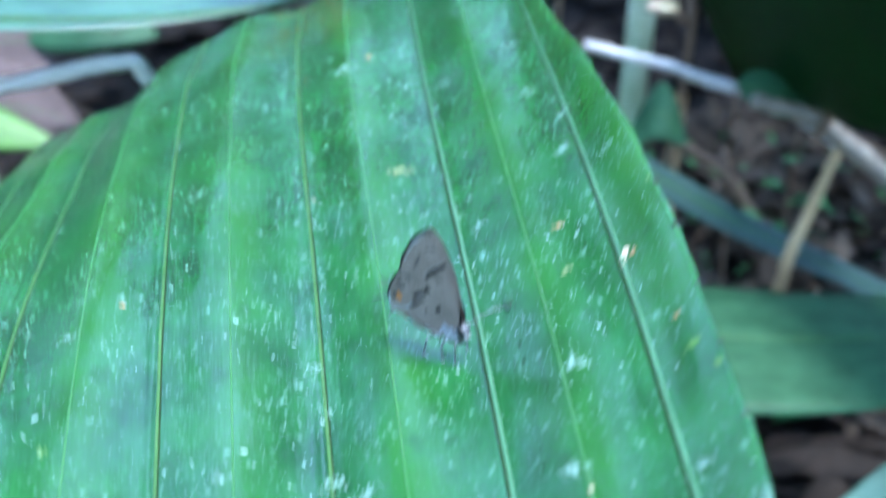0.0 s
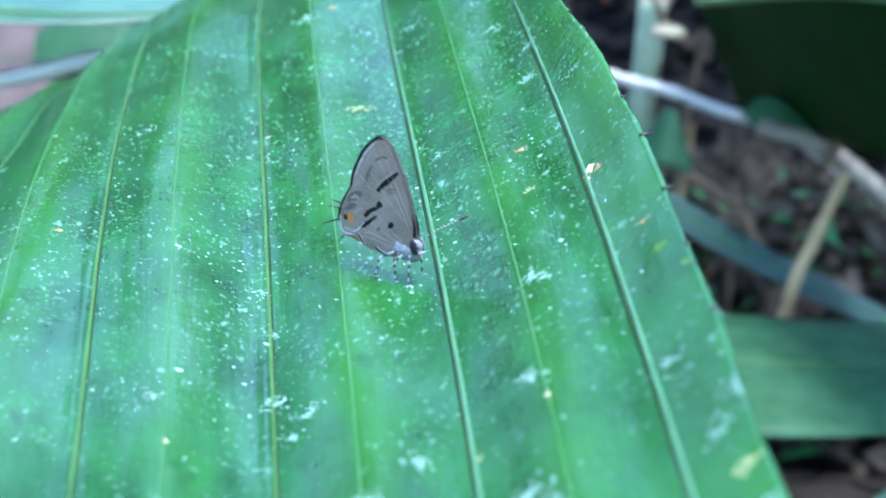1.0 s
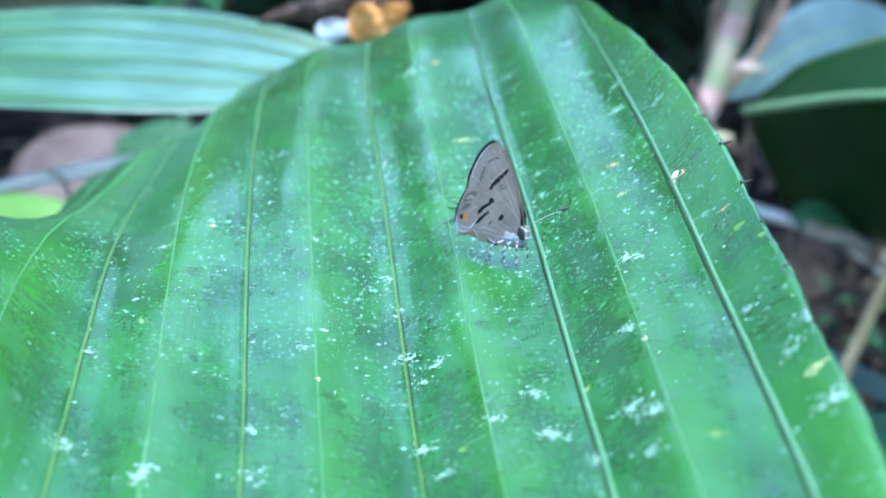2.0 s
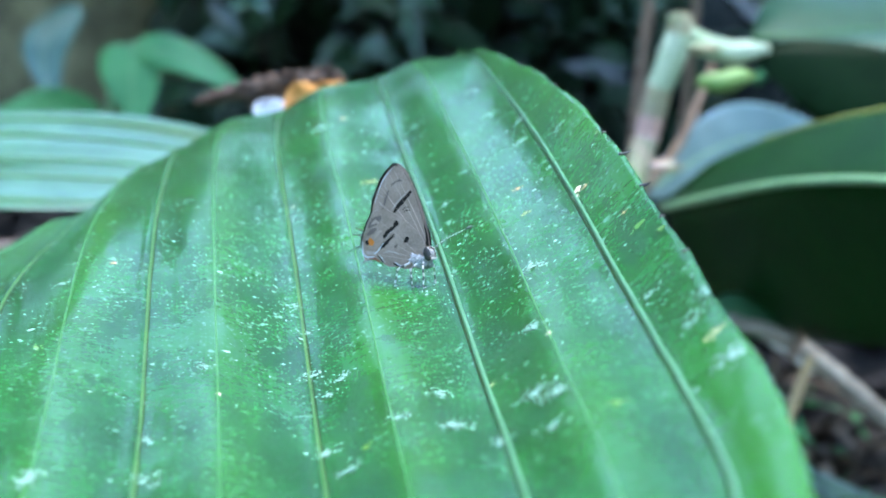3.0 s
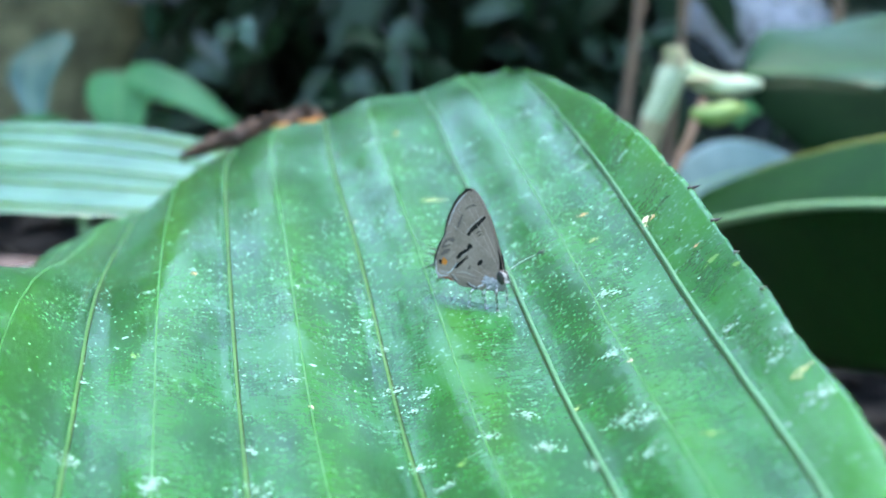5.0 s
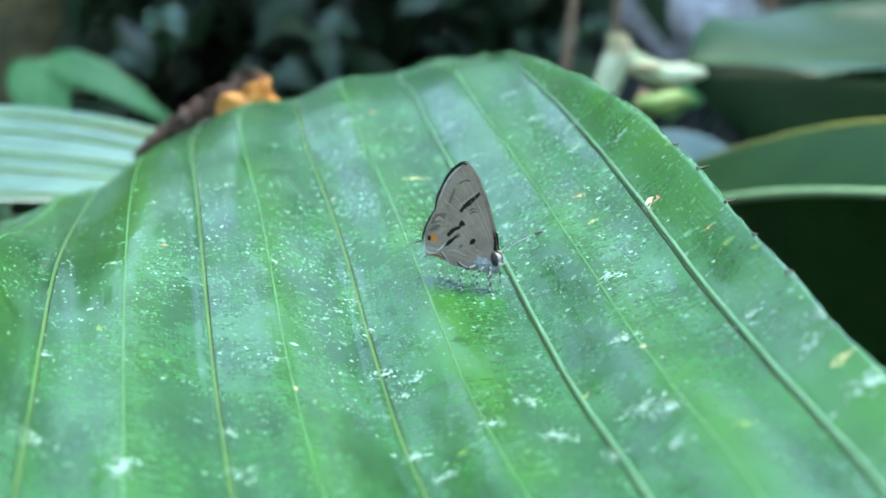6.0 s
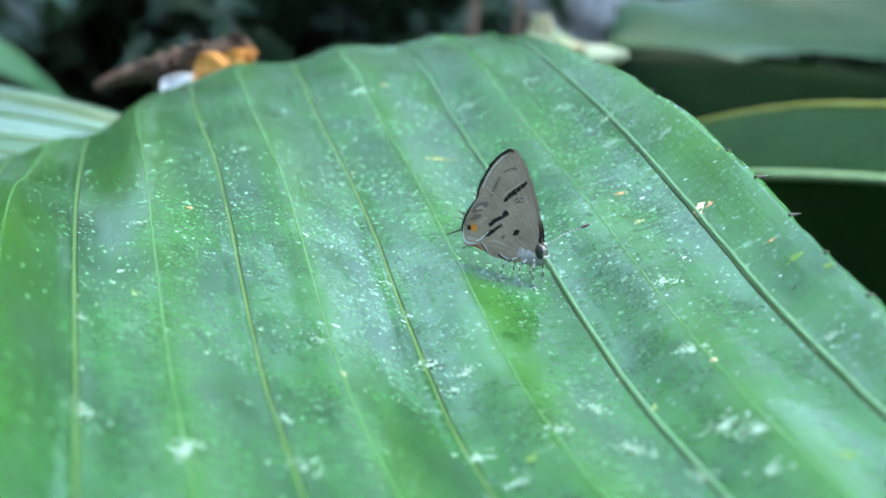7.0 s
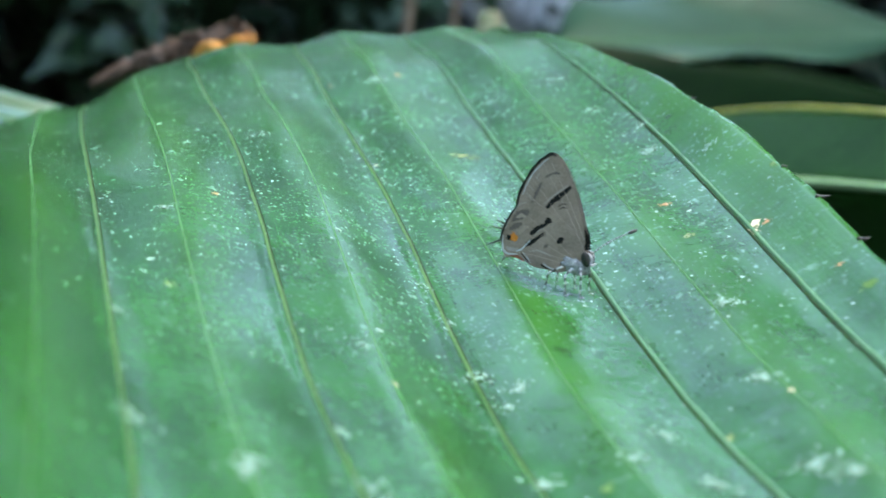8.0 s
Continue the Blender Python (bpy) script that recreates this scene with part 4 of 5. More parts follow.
# ---- behind: trunk, rock and thin stems ----


def build_trunk():
    trunk = thing("tree", "mossy olive-brown tree trunk standing on the bank", "tree", at=(0, 0, 0))
    part("trunk", tube("trunk", [(-0.70, 2.3, 0.45), (-0.74, 2.32, 1.4), (-1.75, 2.4, 3.4)], [0.26, 0.19, 0.2], [M_BARK], 40, 28, 0, 0.06, 5), trunk)
    leaf_heap("crown", 900, lambda rng: ((-1.9 + rng.gauss(0, 0.7), 2.5 + rng.gauss(0, 0.6), 3.7 + rng.gauss(0, 0.45)), 0.0), 0.12, M_CANOPY, "", "", 31, 0.3, trunk)
    for k in range(3):
        g = 2.1 * k
        part("limb", tube("limb", [(-1.72, 2.4, 3.3), (-1.8 + 0.3 * math.cos(g), 2.4 + 0.3 * math.sin(g), 3.6), (-1.9 + 0.7 * math.cos(g), 2.4 + 0.7 * math.sin(g), 3.9)], [0.08, 0.05, 0.02], [M_BARK], 12, 10, 0, 0.05, k), trunk)


build_trunk()


def build_rock():
    rng = random.Random(3)
    bm = bmesh.new()
    bmesh.ops.create_icosphere(bm, subdivisions=4, radius=1.0)
    for v in bm.verts:
        p = v.co.copy()
        f = 1 + 0.28 * noise.noise(p * 1.4) + 0.10 * noise.noise(p * 4.0) + 0.03 * noise.noise(p * 11)
        v.co = Vector((p.x * 0.115, p.y * 0.10, p.z * 0.10)) * f
    me = bpy.data.meshes.new("rock")
    bm.to_mesh(me)
    bm.free()
    me.materials.append(M_ROCK)
    me.polygons.foreach_set("use_smooth", [True] * len(me.polygons))
    ob = new("rock", me)
    ob.location = (0.535, 1.92, 0.90)
    tagged(ob, "pale grey rock crusted with white lichen", "rock")
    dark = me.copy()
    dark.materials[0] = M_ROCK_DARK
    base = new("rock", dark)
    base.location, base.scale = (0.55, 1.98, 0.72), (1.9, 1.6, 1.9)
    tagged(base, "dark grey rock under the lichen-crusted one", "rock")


build_rock()

for pts, r in (
    (((0.205, 1.28, 0.54), (0.216, 1.29, 0.78), (0.229, 1.30, 0.94), (0.245, 1.33, 1.3)), 0.006),
    (((0.268, 1.34, 0.54), (0.272, 1.31, 0.80), (0.275, 1.30, 0.94), (0.27, 1.30, 1.3)), 0.005),
    (((0.440, 1.32, 0.54), (0.438, 1.30, 0.86), (0.436, 1.30, 0.94), (0.42, 1.3, 1.3)), 0.007),
):
    tagged(new("stem", tube("stem", pts, [r, r * 0.9, r * 0.7], [M_TWIG], 24, 9, 0, 0.08, 7)), "thin upright brown stem growing from the soil", "stem", "thin stems behind the leaf")

# ---- the plant with the blotched stalk ----


def build_stalk_plant():
    plant = thing("broadleaf_plant", "broad-leaved plant with a blotched pinkish-green stalk and large dark leaves", "plant", at=(0, 0, 0))
    part("stalk", tube("stalk", [(0.113, 0.70, 0.792), (0.120, 0.705, 0.806), (0.130, 0.72, 0.834), (0.1335, 0.72, 0.850)], [0.0080, 0.0076, 0.0074, 0.0076], [M_STALK_PINK, M_STALK], 36, 14, 3, 0.06, 2), plant, "pinkish blotched stalk")
    part("upper_stalk", tube("upper_stalk", [(0.1335, 0.72, 0.849), (0.137, 0.72, 0.866), (0.147, 0.72, 0.897), (0.146, 0.72, 0.910)], [0.0076, 0.0078, 0.0085, 0.006], [M_STALK, M_SHEATH], 36, 14, 3, 0.06, 4), plant, "pale green blotched upper stalk")
    part("lower_stalk", tube("lower_stalk", [(0.106, 0.70, 0.545), (0.111, 0.70, 0.70), (0.113, 0.70, 0.752), (0.114, 0.70, 0.797)], [0.0076, 0.0076, 0.0078, 0.0080], [M_SHEATH], 30, 14, 0, 0.04, 3), plant, "pale green lower stalk")
    for z, x in ((0.796, 0.114), (0.832, 0.130), (0.896, 0.147)):
        part("node", ball("node", (x / MM, 715 if z > 0.8 else 702, z / MM), (9.5, 9.5, 3.6), M_STALK, 0, 0.06, int(z * 100)), plant)
    part("sheath", tube("sheath", [(0.147, 0.72, 0.903), (0.158, 0.72, 0.894), (0.175, 0.72, 0.888), (0.188, 0.718, 0.889), (0.200, 0.716, 0.890)], [0.005, 0.0066, 0.0070, 0.0060, 0.0022], [M_SHEATH], 30, 12), plant, "pale whitish leaf sheath")
    part("bud", tube("bud", [(0.155, 0.70, 0.873), (0.168, 0.70, 0.872), (0.178, 0.70, 0.875), (0.189, 0.70, 0.876)], [0.0025, 0.0062, 0.0066, 0.0055, 0.001], [M_BUD], 20, 12), plant, "pale yellow-green bud")
    leaf_part(plant, (0.188, 0.719, 0.889), (0.28, 0.708, 0.890), (0.46, 0.69, 0.872), (0.0, 0.012, 0.006), (0.01, -0.030, -0.052), M_LEAF_SHADE, M_RIB, 0, "large folded green leaf with underside shade put into its colour", rows=34, cols=8, fullness=0.95, ruffle=0.004)
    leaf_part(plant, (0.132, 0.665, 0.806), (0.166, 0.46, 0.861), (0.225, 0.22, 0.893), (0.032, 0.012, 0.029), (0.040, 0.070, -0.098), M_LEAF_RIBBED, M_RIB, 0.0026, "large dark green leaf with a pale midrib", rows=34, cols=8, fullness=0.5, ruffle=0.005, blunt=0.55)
    grid, line, up = blade_grid((0.132, 0.665, 0.806), (0.166, 0.46, 0.861), (0.225, 0.22, 0.893), (0.032, 0.012, 0.029), (0.040, 0.070, -0.098), rows=34, cols=8, fullness=0.5, ruffle=0.005, blunt=0.55)
    part("leaf_margin", tube("leaf_margin", [grid[k][-1] for k in range(5, 31, 2)], [0.0006, 0.0014, 0.0017, 0.0016], [M_RIB_YELLOW], 40, 8, 0, 0.2), plant, "yellowed rolled leaf margin")
    leaf_part(plant, (0.120, 0.71, 0.80), (0.225, 0.90, 0.806), (0.300, 0.92, 0.812), (-0.006, 0.01, 0.026), (0.012, -0.012, -0.028), M_LEAF_BLUE, M_RIB, 0.0012, "bluish pale glossy leaf", rows=26, cols=6, fullness=1.2)
    leaf_part(plant, (0.190, 0.722, 0.896), (0.28, 0.738, 0.902), (0.46, 0.768, 0.917), (-0.01, 0.058, 0.034), (0.012, -0.026, -0.012), M_LEAF_SHEEN, M_VEIN, 0.0012, "upper leaf with a greyish sheen put into its green", rows=30, cols=6, fullness=1.0, ruffle=0.009)
    part("side_stem", tube("side_stem", [(0.126, 0.715, 0.80), (0.160, 0.76, 0.83), (0.185, 0.80, 0.872)], [0.0032, 0.003, 0.0026], [M_TWIG], 16, 8), plant)
    return plant


build_stalk_plant()

# ---- the glossy pleated leaf beyond the big one ----


def build_far_pleated():
    leaf = thing("pleated_leaf", "glossy pleated leaf reflecting the sky, half hidden behind the big leaf", "leaf", at=(0, 0, 0))
    grid, line, up = blade_grid((-0.038, 0.473, 0.857), (-0.21, 0.461, 0.867), (-0.50, 0.40, 0.847), (0.0, 0.048, 0.008), (0.0, -0.056, -0.012), 60, 24, 0.85, 0.002, 3, 0.0010, 1, 0.10)
    part("blade", sheet("blade", grid, 0.0005, M_LEAF_GLOSS), leaf)
    for j in range(4, 48, 10):
        part("vein", tube("vein", [grid[k][j] + np.array((0, 0, 0.0004)) for k in range(0, 60, 4)], [0.0008, 0.0007], [M_VEIN], 40, 6), leaf)
    part("petiole", tube("petiole", [(-0.038, 0.473, 0.857), (0.01, 0.53, 0.77), (0.04, 0.58, 0.55)], [0.003, 0.005, 0.006], [M_VEIN], 20, 10), leaf)


build_far_pleated()

# ---- the leafy plant further back ----


def build_back_plant():
    plant = thing("leafy_plant", "small plant with bright green pointed leaves", "plant", at=(0.003, 0, -0.017))
    part("stem", tube("stem", [(-0.40, 1.52, 0.545), (-0.405, 1.51, 0.70), (-0.37, 1.49, 0.81), (-0.349, 1.48, 0.842)], [0.006, 0.005, 0.003], [M_RIB], 20, 8), plant)
    for base, mid, tip, sa, sb, m, label in (
        ((-0.350, 1.48, 0.841), (-0.275, 1.46, 0.823), (-0.192, 1.43, 0.776), (0.006, 0.01, 0.019), (-0.006, -0.012, -0.017), M_LEAF_FAR, "bright green pointed leaf"),
        ((-0.349, 1.48, 0.842), (-0.350, 1.46, 0.793), (-0.340, 1.44, 0.740), (0.036, 0.0, 0.004), (-0.040, 0.0, 0.010), M_LEAF_FAR, "bright green hanging leaf"),
        ((-0.470, 1.54, 0.772), (-0.480, 1.56, 0.828), (-0.436, 1.57, 0.882), (0.027, 0.0, -0.010), (-0.025, 0.0, 0.012), M_LEAF_PALE, "bluish upright leaf"),
        ((-0.40, 1.51, 0.75), (-0.46, 1.47, 0.772), (-0.52, 1.44, 0.760), (0.004, 0.01, 0.020), (0.0, -0.01, -0.020), M_LEAF_FAR, ""),
        ((-0.40, 1.51, 0.70), (-0.33, 1.50, 0.775), (-0.25, 1.48, 0.785), (0.0, 0.01, 0.024), (0.0, -0.01, -0.020), M_LEAF_MID, ""),
        ((-0.41, 1.51, 0.69), (-0.44, 1.44, 0.74), (-0.49, 1.40, 0.715), (0.0, 0.01, 0.022), (0.0, -0.01, -0.022), M_LEAF_MID, ""),
    ):
        leaf_part(plant, base, mid, tip, sa, sb, m, M_RIB, 0.0008, label, rows=20, cols=5, fullness=1.0 if "upright" in label else 0.55, ruffle=0.002, blunt=0.3 if "upright" in label else 0.0)


build_back_plant()


def build_seedling(label, x, y, z, size, leaves, material, seed):
    rng = random.Random(seed)
    plant = thing("seedling", label, "plant", "seedlings on the bank")
    root = ground_height(x, y) - 0.02
    part("stem", tube("stem", [(x, y, root), (x + 0.01, y, (root + z) / 2), (x, y, z)], [0.004, 0.003, 0.002], [M_LEAF_SHADE], 14, 7), plant)
    for k in range(leaves):
        g = 2.4 * k + rng.uniform(-0.4, 0.4)
        base = Vector((x, y, z - 0.35 * size * k / leaves))
        way = Vector((math.cos(g), 0.5 * math.sin(g), rng.uniform(-0.5, 0.3))).normalized() * size * rng.uniform(0.7, 1.1)
        side = Vector((-math.sin(g) * 0.4, 0.3, 0.85)).normalized() * size * 0.24
        leaf_part(plant, base, base + way * 0.5 + Vector((0, 0, 0.12 * size)), base + way - Vector((0, 0, 0.2 * size)), tuple(side), tuple(-side), material, M_RIB, 0.0006, rows=12, cols=3, fullness=0.8)


build_seedling("pale green seedling catching the light on the bank", -0.245, 1.70, 0.872, 0.034, 8, M_LEAF_PALE, 1)
build_seedling("dull green seedling in the shade of the bank", -0.04, 1.62, 0.86, 0.085, 4, M_LEAF_MID, 2)
build_seedling("dull green seedling in the shade of the bank", -0.10, 1.66, 0.80, 0.080, 5, M_LEAF_MID, 3)
build_seedling("dull green seedling under the rock", 0.31, 1.66, 0.885, 0.060, 5, M_LEAF_MID, 4)
build_seedling("dull green seedling in the shade of the bank", -0.33, 1.75, 0.80, 0.070, 5, M_LEAF_MID, 5)
build_seedling("small green seedling behind the stalk", 0.45, 1.55, 0.82, 0.060, 5, M_LEAF_FAR, 6)

# ---- withered leaves behind the crest ----


def build_withered():
    dead = thing("withered_leaf", "curled brown withered leaf with orange and bleached folds", "dead leaf", at=(-0.05, 0.455, 0.89))
    hood = [(-0.040, 0.002, -0.0250), (-0.0300, 0.0025, -0.0150), (-0.0215, 0.00258, -0.0086), (-0.01548, 0.00344, -0.00344), (-0.0086, 0.00344, 0.00172), (-0.00172, 0.00258, 0.00688), (0.00258, 0.00172, 0.00946), (0.00688, 0, 0.00774), (0.00946, 0, 0.00258)]
    part("rolled_blade", tube("rolled_blade", hood, [0.0014, 0.0034, 0.0040, 0.0040, 0.0034, 0.0034, 0.0030, 0.0020, 0.0009], [M_DEAD], 60, 11, 0, 0.38, 8), dead, "rolled dark brown blade")
    for k, (a, b, c) in enumerate((((-0.02752, 0, -0.01376), (-0.01806, 0.00086, -0.00516), (-0.00688, 0.00086, 0.00516)), ((-0.01032, 0, 0.00086), (0, -0.00086, 0.00946), (0.0086, -0.00086, 0.0043)), ((-0.02236, -0.00086, -0.01462), (-0.01548, -0.00172, -0.0086), (-0.00688, -0.00172, -0.00344)))):
        grid, line, up = blade_grid(a, b, c, (-0.001204, 0.00172, 0.00258), (0.001204, -0.00172, -0.00258), 30, 5, 0.7, 0.0032, 0, 0, 20 + k, 0.2)
        part("torn_flap", sheet("torn_flap", grid, 0.0006, M_DEAD), dead)
    for k, (a, b, c, w) in enumerate((
        ((-0.00946, -0.00516, -0.00688), (-0.00172, -0.00688, -0.00172), (0.00602, -0.00602, 0.00344), 0.0062),
        ((-0.00258, -0.00516, -0.0043), (0.0043, -0.00602, 0), (0.01204, -0.00516, 0.00258), 0.0048),
        ((-0.0043, -0.00516, -0.00086), (0.00086, -0.00602, 0.00344), (0.00516, -0.00516, 0.00946), 0.0030),
        ((0.00516, -0.00344, 0.00258), (0.00731, -0.0043, 0.00688), (0.00602, -0.00344, 0.01032), 0.0018),
    )):
        grid, line, up = blade_grid(a, b, c, (-0.6 * w, 0.001, w), (0.6 * w, -0.001, -w), 26, 6, 0.6, 0.0030, 0, 0, 30 + k, 0.1)
        part("orange_fold", sheet("orange_fold", grid, 0.0008, M_DEAD_ORANGE), dead, "orange dry fold")
    grid, line, up = blade_grid((-0.01892, -0.00344, -0.01462), (-0.01204, -0.00516, -0.01075), (-0.00516, -0.0043, -0.00688), (-0.00086, 0.00086, 0.003268), (0.00086, -0.00086, -0.003612), 16, 5, 0.7, 0.0008, 0, 0, 4, 0.4)
    part("white_fold", sheet("white_fold", grid, 0.0008, M_PETAL), dead, "bleached white fold")
    grid, line, up = blade_grid((0.01634, -0.00172, -0.00258), (0.02322, -0.00172, 0), (0.02924, 0, 0.00344), (-0.00086, 0.00172, 0.00258), (0.00086, -0.00172, -0.00258), 16, 4, 0.8, 0.0015, 0, 0, 5, 0.2)
    part("red_fold", sheet("red_fold", grid, 0.0008, M_DEAD_ORANGE), dead, "orange red shred")
    grid, line, up = blade_grid((0.02666, -0.00086, 0.00172), (0.03096, -0.00086, 0.00516), (0.03354, 0, 0.0086), (-0.00172, 0.00086, 0.00086), (0.00172, -0.00086, -0.00086), 12, 4, 0.8, 0.001, 0, 0, 9, 0.2)
    part("red_tip", sheet("red_tip", grid, 0.0008, M_DEAD_RED), dead, "reddish torn tip")
    part("midrib", tube("midrib", [(0.00688, -0.00086, -0.00344), (0.0172, -0.00086, -0.0043), (0.0258, 0, 0), (0.03268, 0, 0.00774)], [0.0010, 0.0008, 0.0005], [M_DEAD], 20, 7, 0, 0.1), dead)
    part("twig", tube("twig", [(0.002, 0.005, 0.004), (0.022, 0.03, -0.10), (0.03, 0.04, -0.31)], [0.0006, 0.0010, 0.002], [M_DEAD], 16, 7, 0, 0.1), dead)
    red = thing("withered_leaf", "reddish brown withered leaf hanging beside the stalk", "dead leaf", at=(0, 0, 0))
    grid, line, up = blade_grid((0.062, 0.63, 0.846), (0.071, 0.61, 0.834), (0.078, 0.60, 0.824), (0.004, 0.003, 0.003), (-0.004, -0.003, -0.003), 24, 6, 0.7, 0.005, 0, 0, 6, 0.3)
    part("blade", sheet("blade", grid, 0.0008, M_DEAD_RED), red)
    part("twig", tube("twig", [(0.062, 0.63, 0.846), (0.062, 0.66, 0.74), (0.07, 0.67, 0.55)], [0.0012, 0.0016, 0.002], [M_TWIG], 16, 7, 0, 0.1), red)
    return dead


withered = build_withered()

# ---- sticks and straws among the litter ----


def pile(rng):
    x, y = rng.gauss(0.21, 0.09), rng.uniform(0.60, 1.0)
    top = 0.12 * math.exp(-(((x - 0.2) / 0.12) ** 2)) * math.exp(-(((y - 0.76) / 0.16) ** 2))
    return (x, y, ground_height(x, y) + 0.004 + top * rng.random() ** 0.6), 0.0


leaf_heap("leaf_litter", 1500, pile, 0.013, M_SCRAP, "brown and grey scraps of leaf heaped under the sticks", "leaf litter", 61, 0.4)
leaf_heap("seedlings", 170, pile, 0.010, M_LEAF_FAR, "tiny green leaves sprouting between the sticks", "seedlings", 62, 0.5)
STICKS = [
    ("stick", [(0.078, 0.667, 0.766), (0.123, 0.66, 0.757), (0.145, 0.66, 0.749), (0.163, 0.655, 0.7455), (0.180, 0.65, 0.742), (0.215, 0.63, 0.722)], 0.0032, M_STICK_PALE, "pale stick lying across the twigs, whitened like reflected sky"),
    ("stick", [(0.160, 0.612, 0.756), (0.194, 0.615, 0.744), (0.229, 0.615, 0.718), (0.30, 0.62, 0.655), (0.38, 0.63, 0.56)], 0.0050, M_STICK, "grey weathered stick leaning to the ground"),
    ("twig", [(0.193, 0.605, 0.738), (0.197, 0.602, 0.752), (0.201, 0.60, 0.768), (0.212, 0.60, 0.772)], 0.0026, M_TWIG, "short forked twig rising from a stick"),
    ("straw", [(0.184, 0.542, 0.760), (0.172, 0.535, 0.728), (0.163, 0.530, 0.697), (0.150, 0.54, 0.55)], 0.0030, M_STRAW, "dry yellow-brown straw in the litter"),
    ("straw", [(0.143, 0.71, 0.722), (0.139, 0.70, 0.690), (0.136, 0.69, 0.62), (0.134, 0.69, 0.55)], 0.0040, M_STRAW, "dry yellow-brown straw in the litter"),
    ("twig", [(0.110, 0.70, 0.712), (0.148, 0.70, 0.690), (0.180, 0.70, 0.664), (0.24, 0.71, 0.56)], 0.0034, M_TWIG, "purplish brown twig leaning to the ground"),
    ("twig", [(0.100, 0.655, 0.822), (0.116, 0.66, 0.794), (0.129, 0.66, 0.783), (0.136, 0.668, 0.768), (0.128, 0.70, 0.55)], 0.0020, M_TWIG, "thin tan twig beside the stalk"),
    ("stick", [(-0.34, 0.44, 0.787), (-0.23, 0.437, 0.8125), (-0.158, 0.435, 0.829), (-0.118, 0.436, 0.838), (-0.108, 0.440, 0.832), (-0.10, 0.455, 0.79), (-0.09, 0.50, 0.55)], 0.0030, M_STICK_PALE, "pale stick lying across the twigs, whitened like reflected sky"),
    ("twig", [(-0.176, 0.432, 0.829), (-0.168, 0.433, 0.812), (-0.16, 0.44, 0.70), (-0.15, 0.45, 0.55)], 0.0011, M_STICK, "thin grey twig under a pale stick"),
    ("twig", [(0.17, 0.80, 0.56), (0.26, 0.86, 0.63), (0.34, 0.90, 0.60), (0.40, 0.95, 0.55)], 0.0030, M_TWIG, "thin brown twig on the litter"),
    ("straw", [(0.30, 0.72, 0.555), (0.33, 0.78, 0.62), (0.36, 0.86, 0.60)], 0.0035, M_STRAW, "dry yellow-brown straw in the litter"),
]
for k, (name, pts, r, m, label) in enumerate(STICKS):
    tagged(new(name, tube(name, pts, [r * 0.8, r, r, r * 0.75], [m], 60, 12, 0, 0.17, 40 + k)), label, name, name + "s in the litter")


def low_leaf(label, m, base, mid, tip, sa, sb, **more):
    ob = thing("fallen_leaf", label, "leaf", "leaves near the ground", at=(0, 0, 0))
    leaf_part(ob, base, mid, tip, sa, sb, m, M_VEIN, 0.0009, "", "blade", **more)
    part("leaf_stalk", tube("leaf_stalk", [base, (Vector(base) + Vector((0.01, 0.03, -0.09))), (base[0] + 0.02, base[1] + 0.04, ground_height(base[0] + 0.02, base[1] + 0.04) - 0.01)], [0.0007, 0.0009, 0.0011], [M_TWIG], 16, 7), ob)
    return ob


low_leaf("narrow bluish-green strap leaf below the sticks", M_LEAF_STRAP, (0.085, 0.56, 0.748), (0.160, 0.55, 0.709), (0.30, 0.54, 0.645), (0.002, 0.008, 0.0045), (-0.002, -0.008, -0.0045), rows=30, cols=4, fullness=0.4, blunt=0.5)
low_leaf("yellow-green leaf under a pale stick", M_LEAF_LIME, (-0.29, 0.56, 0.763), (-0.23, 0.555, 0.764), (-0.178, 0.55, 0.756), (0.0, 0.016, 0.010), (0.0, -0.012, -0.008), rows=20, cols=4)
low_leaf("dull green speckled leaf near the ground", M_LEAF_DULL, (0.06, 0.46, 0.712), (0.17, 0.455, 0.711), (0.34, 0.47, 0.712), (0.0, 0.055, -0.004), (0.0, -0.055, 0.003), rows=30, cols=6, fullness=0.5, blunt=0.45)
low_leaf("pale green leaf tip near the ground", M_LEAF_PALE, (0.25, 0.37, 0.715), (0.19, 0.36, 0.712), (0.128, 0.345, 0.700), (0.0, 0.03, 0.0), (0.0, -0.03, -0.004), rows=20, cols=5, fullness=0.7)
low_leaf("pinkish brown dead leaf lying on twigs", M_DEAD_PALE, (-0.31, 0.72, 0.735), (-0.25, 0.72, 0.748), (-0.19, 0.72, 0.735), (0.0, 0.03, 0.022), (0.0, -0.03, -0.022), rows=20, cols=5, ruffle=0.006)
low_leaf("pinkish brown dead leaf lying on twigs", M_DEAD_PALE, (-0.30, 0.64, 0.725), (-0.245, 0.65, 0.735), (-0.20, 0.66, 0.722), (0.0, 0.03, 0.02), (0.0, -0.02, -0.02), rows=20, cols=5, ruffle=0.005)
low_leaf("dull green leaf behind a pale stick", M_LEAF_DULL, (-0.25, 0.73, 0.752), (-0.205, 0.725, 0.760), (-0.165, 0.72, 0.752), (0.0, 0.02, 0.012), (0.0, -0.02, -0.012), rows=18, cols=4)
low_leaf("small green leaf among the sticks", M_LEAF_DULL, (0.155, 0.63, 0.757), (0.175, 0.62, 0.757), (0.193, 0.62, 0.748), (0.0, 0.012, 0.008), (0.0, -0.012, -0.008), rows=14, cols=4)
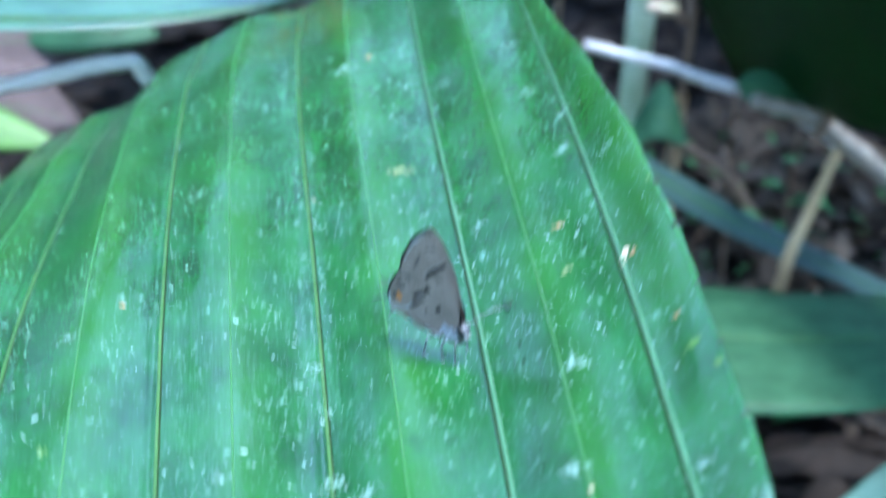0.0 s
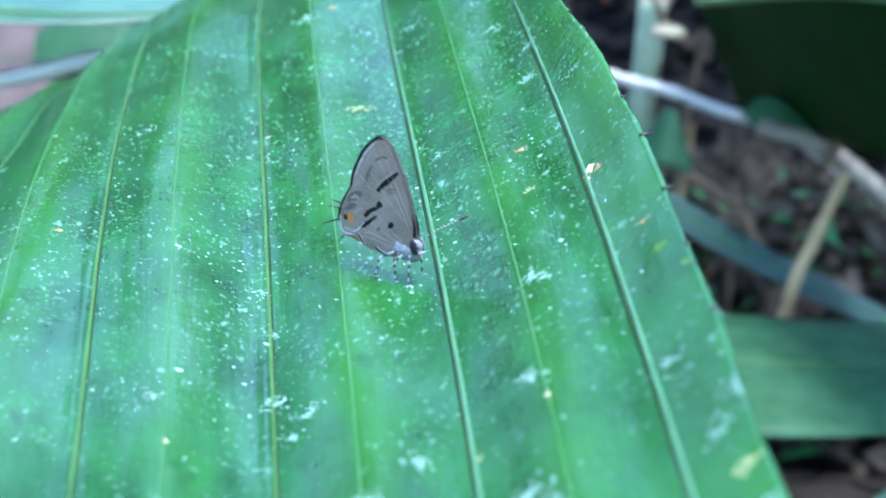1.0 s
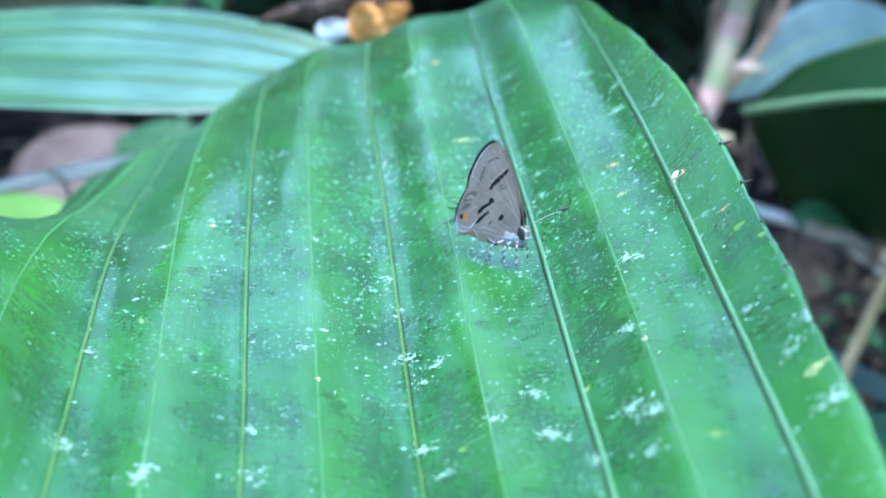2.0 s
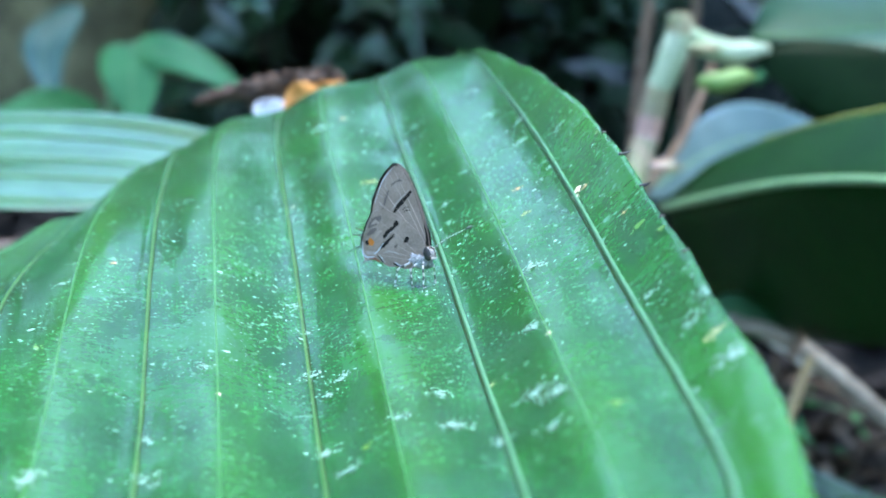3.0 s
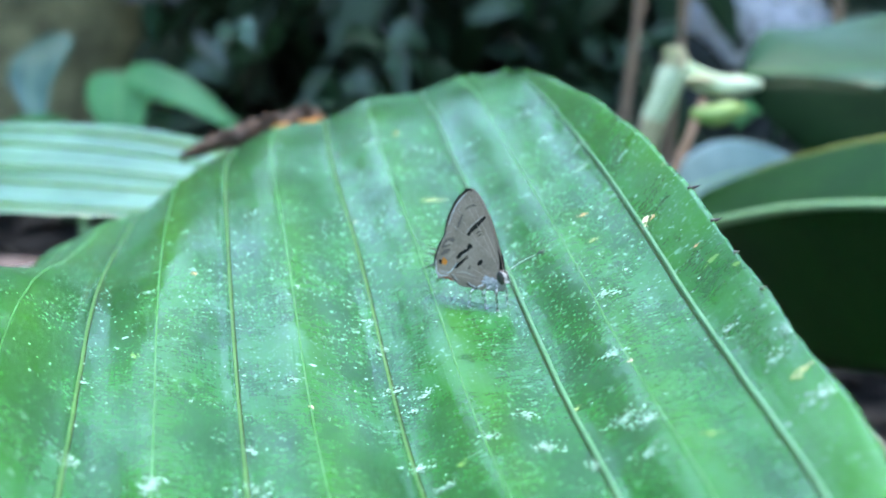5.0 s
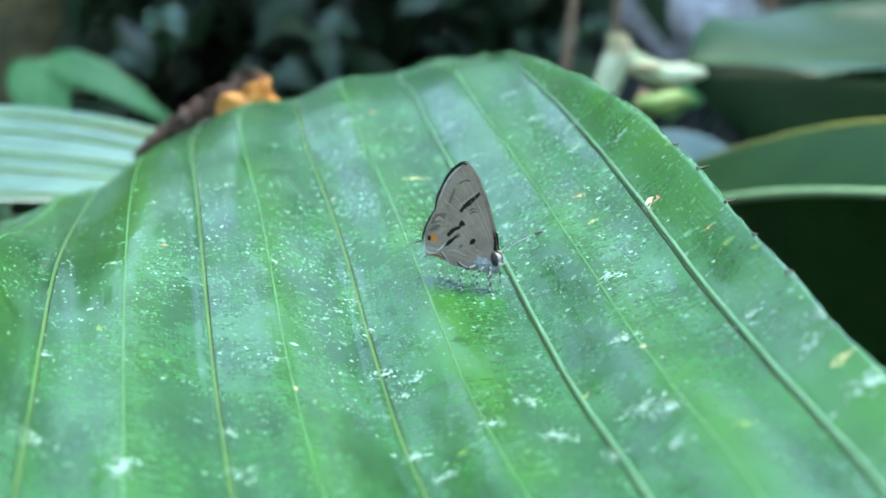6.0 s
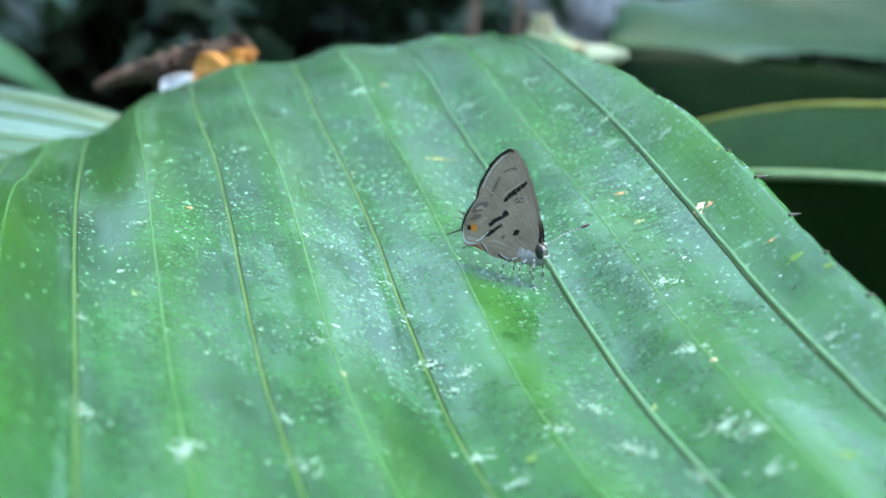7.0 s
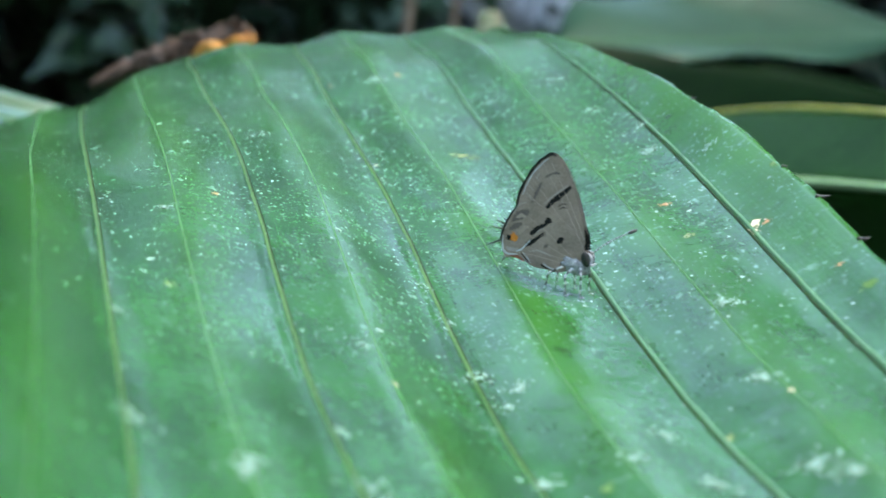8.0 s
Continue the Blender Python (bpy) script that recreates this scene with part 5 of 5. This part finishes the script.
low_leaf("small green leaf among the sticks", M_LEAF_DULL, (0.19, 0.78, 0.60), (0.205, 0.77, 0.622), (0.215, 0.75, 0.622), (0.010, 0.01, 0.004), (-0.010, -0.01, -0.004), rows=14, cols=4)
low_leaf("small green leaf among the sticks", M_LEAF_DULL, (0.215, 0.73, 0.60), (0.228, 0.72, 0.618), (0.245, 0.71, 0.622), (0.004, 0.01, 0.008), (-0.004, -0.01, -0.006), rows=14, cols=4)
low_leaf("dull green leaf beside the stalk", M_LEAF_DULL, (0.10, 0.64, 0.72), (0.115, 0.63, 0.742), (0.13, 0.62, 0.728), (0.004, 0.01, 0.014), (-0.004, -0.01, -0.012), rows=14, cols=4)
low_leaf("small green leaf among the sticks", M_LEAF_DULL, (0.20, 0.66, 0.73), (0.20, 0.65, 0.757), (0.185, 0.64, 0.764), (0.008, 0.01, 0.004), (-0.008, -0.01, -0.004), rows=14, cols=4)

# ---- what moves: the leaf sways, and the butterfly rides and leans on it ----
LEAF_PATH = [
    (0.0, -0.0256, 0.1971, 0.8609, -3.12, -3.46, 0.55),
    (0.5, -0.0254, 0.1983, 0.8628, -2.01, -3.88, 0.84),
    (1.0, -0.0253, 0.1985, 0.8646, -1.81, -3.53, 2.37),
    (1.5, -0.0294, 0.1998, 0.8655, -0.43, -3.03, 1.84),
    (1.7, -0.0288, 0.2, 0.8667, -0.54, -3.01, 1.33),
    (2.8, -0.0251, 0.2015, 0.8699, -0.34, -4.2, 0.99),
    (3.0, -0.0271, 0.2013, 0.8722, 0.1, -3.88, 1.29),
    (3.5, -0.0252, 0.2006, 0.8704, 0.35, -2.92, 0.98),
    (4.0, -0.0245, 0.2018, 0.868, 1.21, -3.05, 0.55),
    (4.5, -0.0237, 0.2016, 0.8657, 1.54, -3.15, 0.59),
    (4.7, -0.024, 0.2016, 0.8657, 2.03, -3.61, 0.37),
    (5.8, -0.0221, 0.2055, 0.8661, 2.25, -2.05, -1.16),
    (6.0, -0.0216, 0.2057, 0.8661, 2.0, -1.87, -1.45),
    (6.5, -0.0189, 0.2068, 0.8643, 2.74, 0.6, -3.54),
    (7.0, -0.0197, 0.2076, 0.8668, 2.75, 2.27, -4.56),
    (7.5, -0.0178, 0.2071, 0.8681, 2.94, 3.64, -5.5),
    (8.0, -0.016, 0.2087, 0.8692, 3.16, 4.68, -6.32),
]
# seconds, lean, nod and turn of the butterfly on the leaf
STANCE = [
    (0.0, 0, 7.5, 0), (0.5, -0.7, 7.1, 0), (1.0, -5, 3, 0), (1.5, -11, -2.1, 0), (3.5, -9.9, -2.8, 0), (4.7, -6, -1, 0), (6.0, -1.0, 1.7, 0), (7.0, -0.9, -1.5, 0), (8.0, -0.8, -6.9, 0),
]

# seconds and pose of the withered leaf
STIR = [
    (0.0, -0.0524, 0.455, 0.8850, 0, 28, 0), (1.7, -0.0524, 0.455, 0.8850, 0, 28, 0), (2.8, -0.0415, 0.455, 0.8932, 0, 27, 0), (3.0, -0.0423, 0.455, 0.8930, 0, 28, 0),
    (3.5, -0.0530, 0.455, 0.8865, 0, 28, 0), (4.0, -0.0510, 0.455, 0.8909, 0, 22, 0), (4.5, -0.0590, 0.455, 0.8812, 0, 24, 0), (4.7, -0.0580, 0.455, 0.8796, 0, 24, 0),
    (5.8, -0.0487, 0.455, 0.8979, 0, 0, 0), (6.0, -0.0522, 0.455, 0.8890, 0, 4, 0), (6.5, -0.0372, 0.455, 0.8921, 0, 10, 0), (7.0, -0.0377, 0.455, 0.8936, 0, 20, 0),
    (7.5, -0.0377, 0.455, 0.8775, 0, 24, 0), (8.0, -0.0225, 0.455, 0.8965, 0, 15, 0),
]


def motions():
    walk(withered, [(t, pose(*p)) for t, *p in STIR])
    walk(big_leaf, [(t, pose(*p)) for t, *p in LEAF_PATH])
    rows = []
    times = [s[0] for s in STANCE]
    for t, *p in LEAF_PATH:
        lean, nod, turn = (float(np.interp(t, times, [s[k] for s in STANCE])) for k in (1, 2, 3))
        base = pose(*p) @ Matrix.Translation(Vector(FOOT) - Vector(PIVOT))
        rows.append((t, base @ pose(0, 0, 0, lean, nod, turn - 37.6)))
    walk(butterfly, rows)


motions()
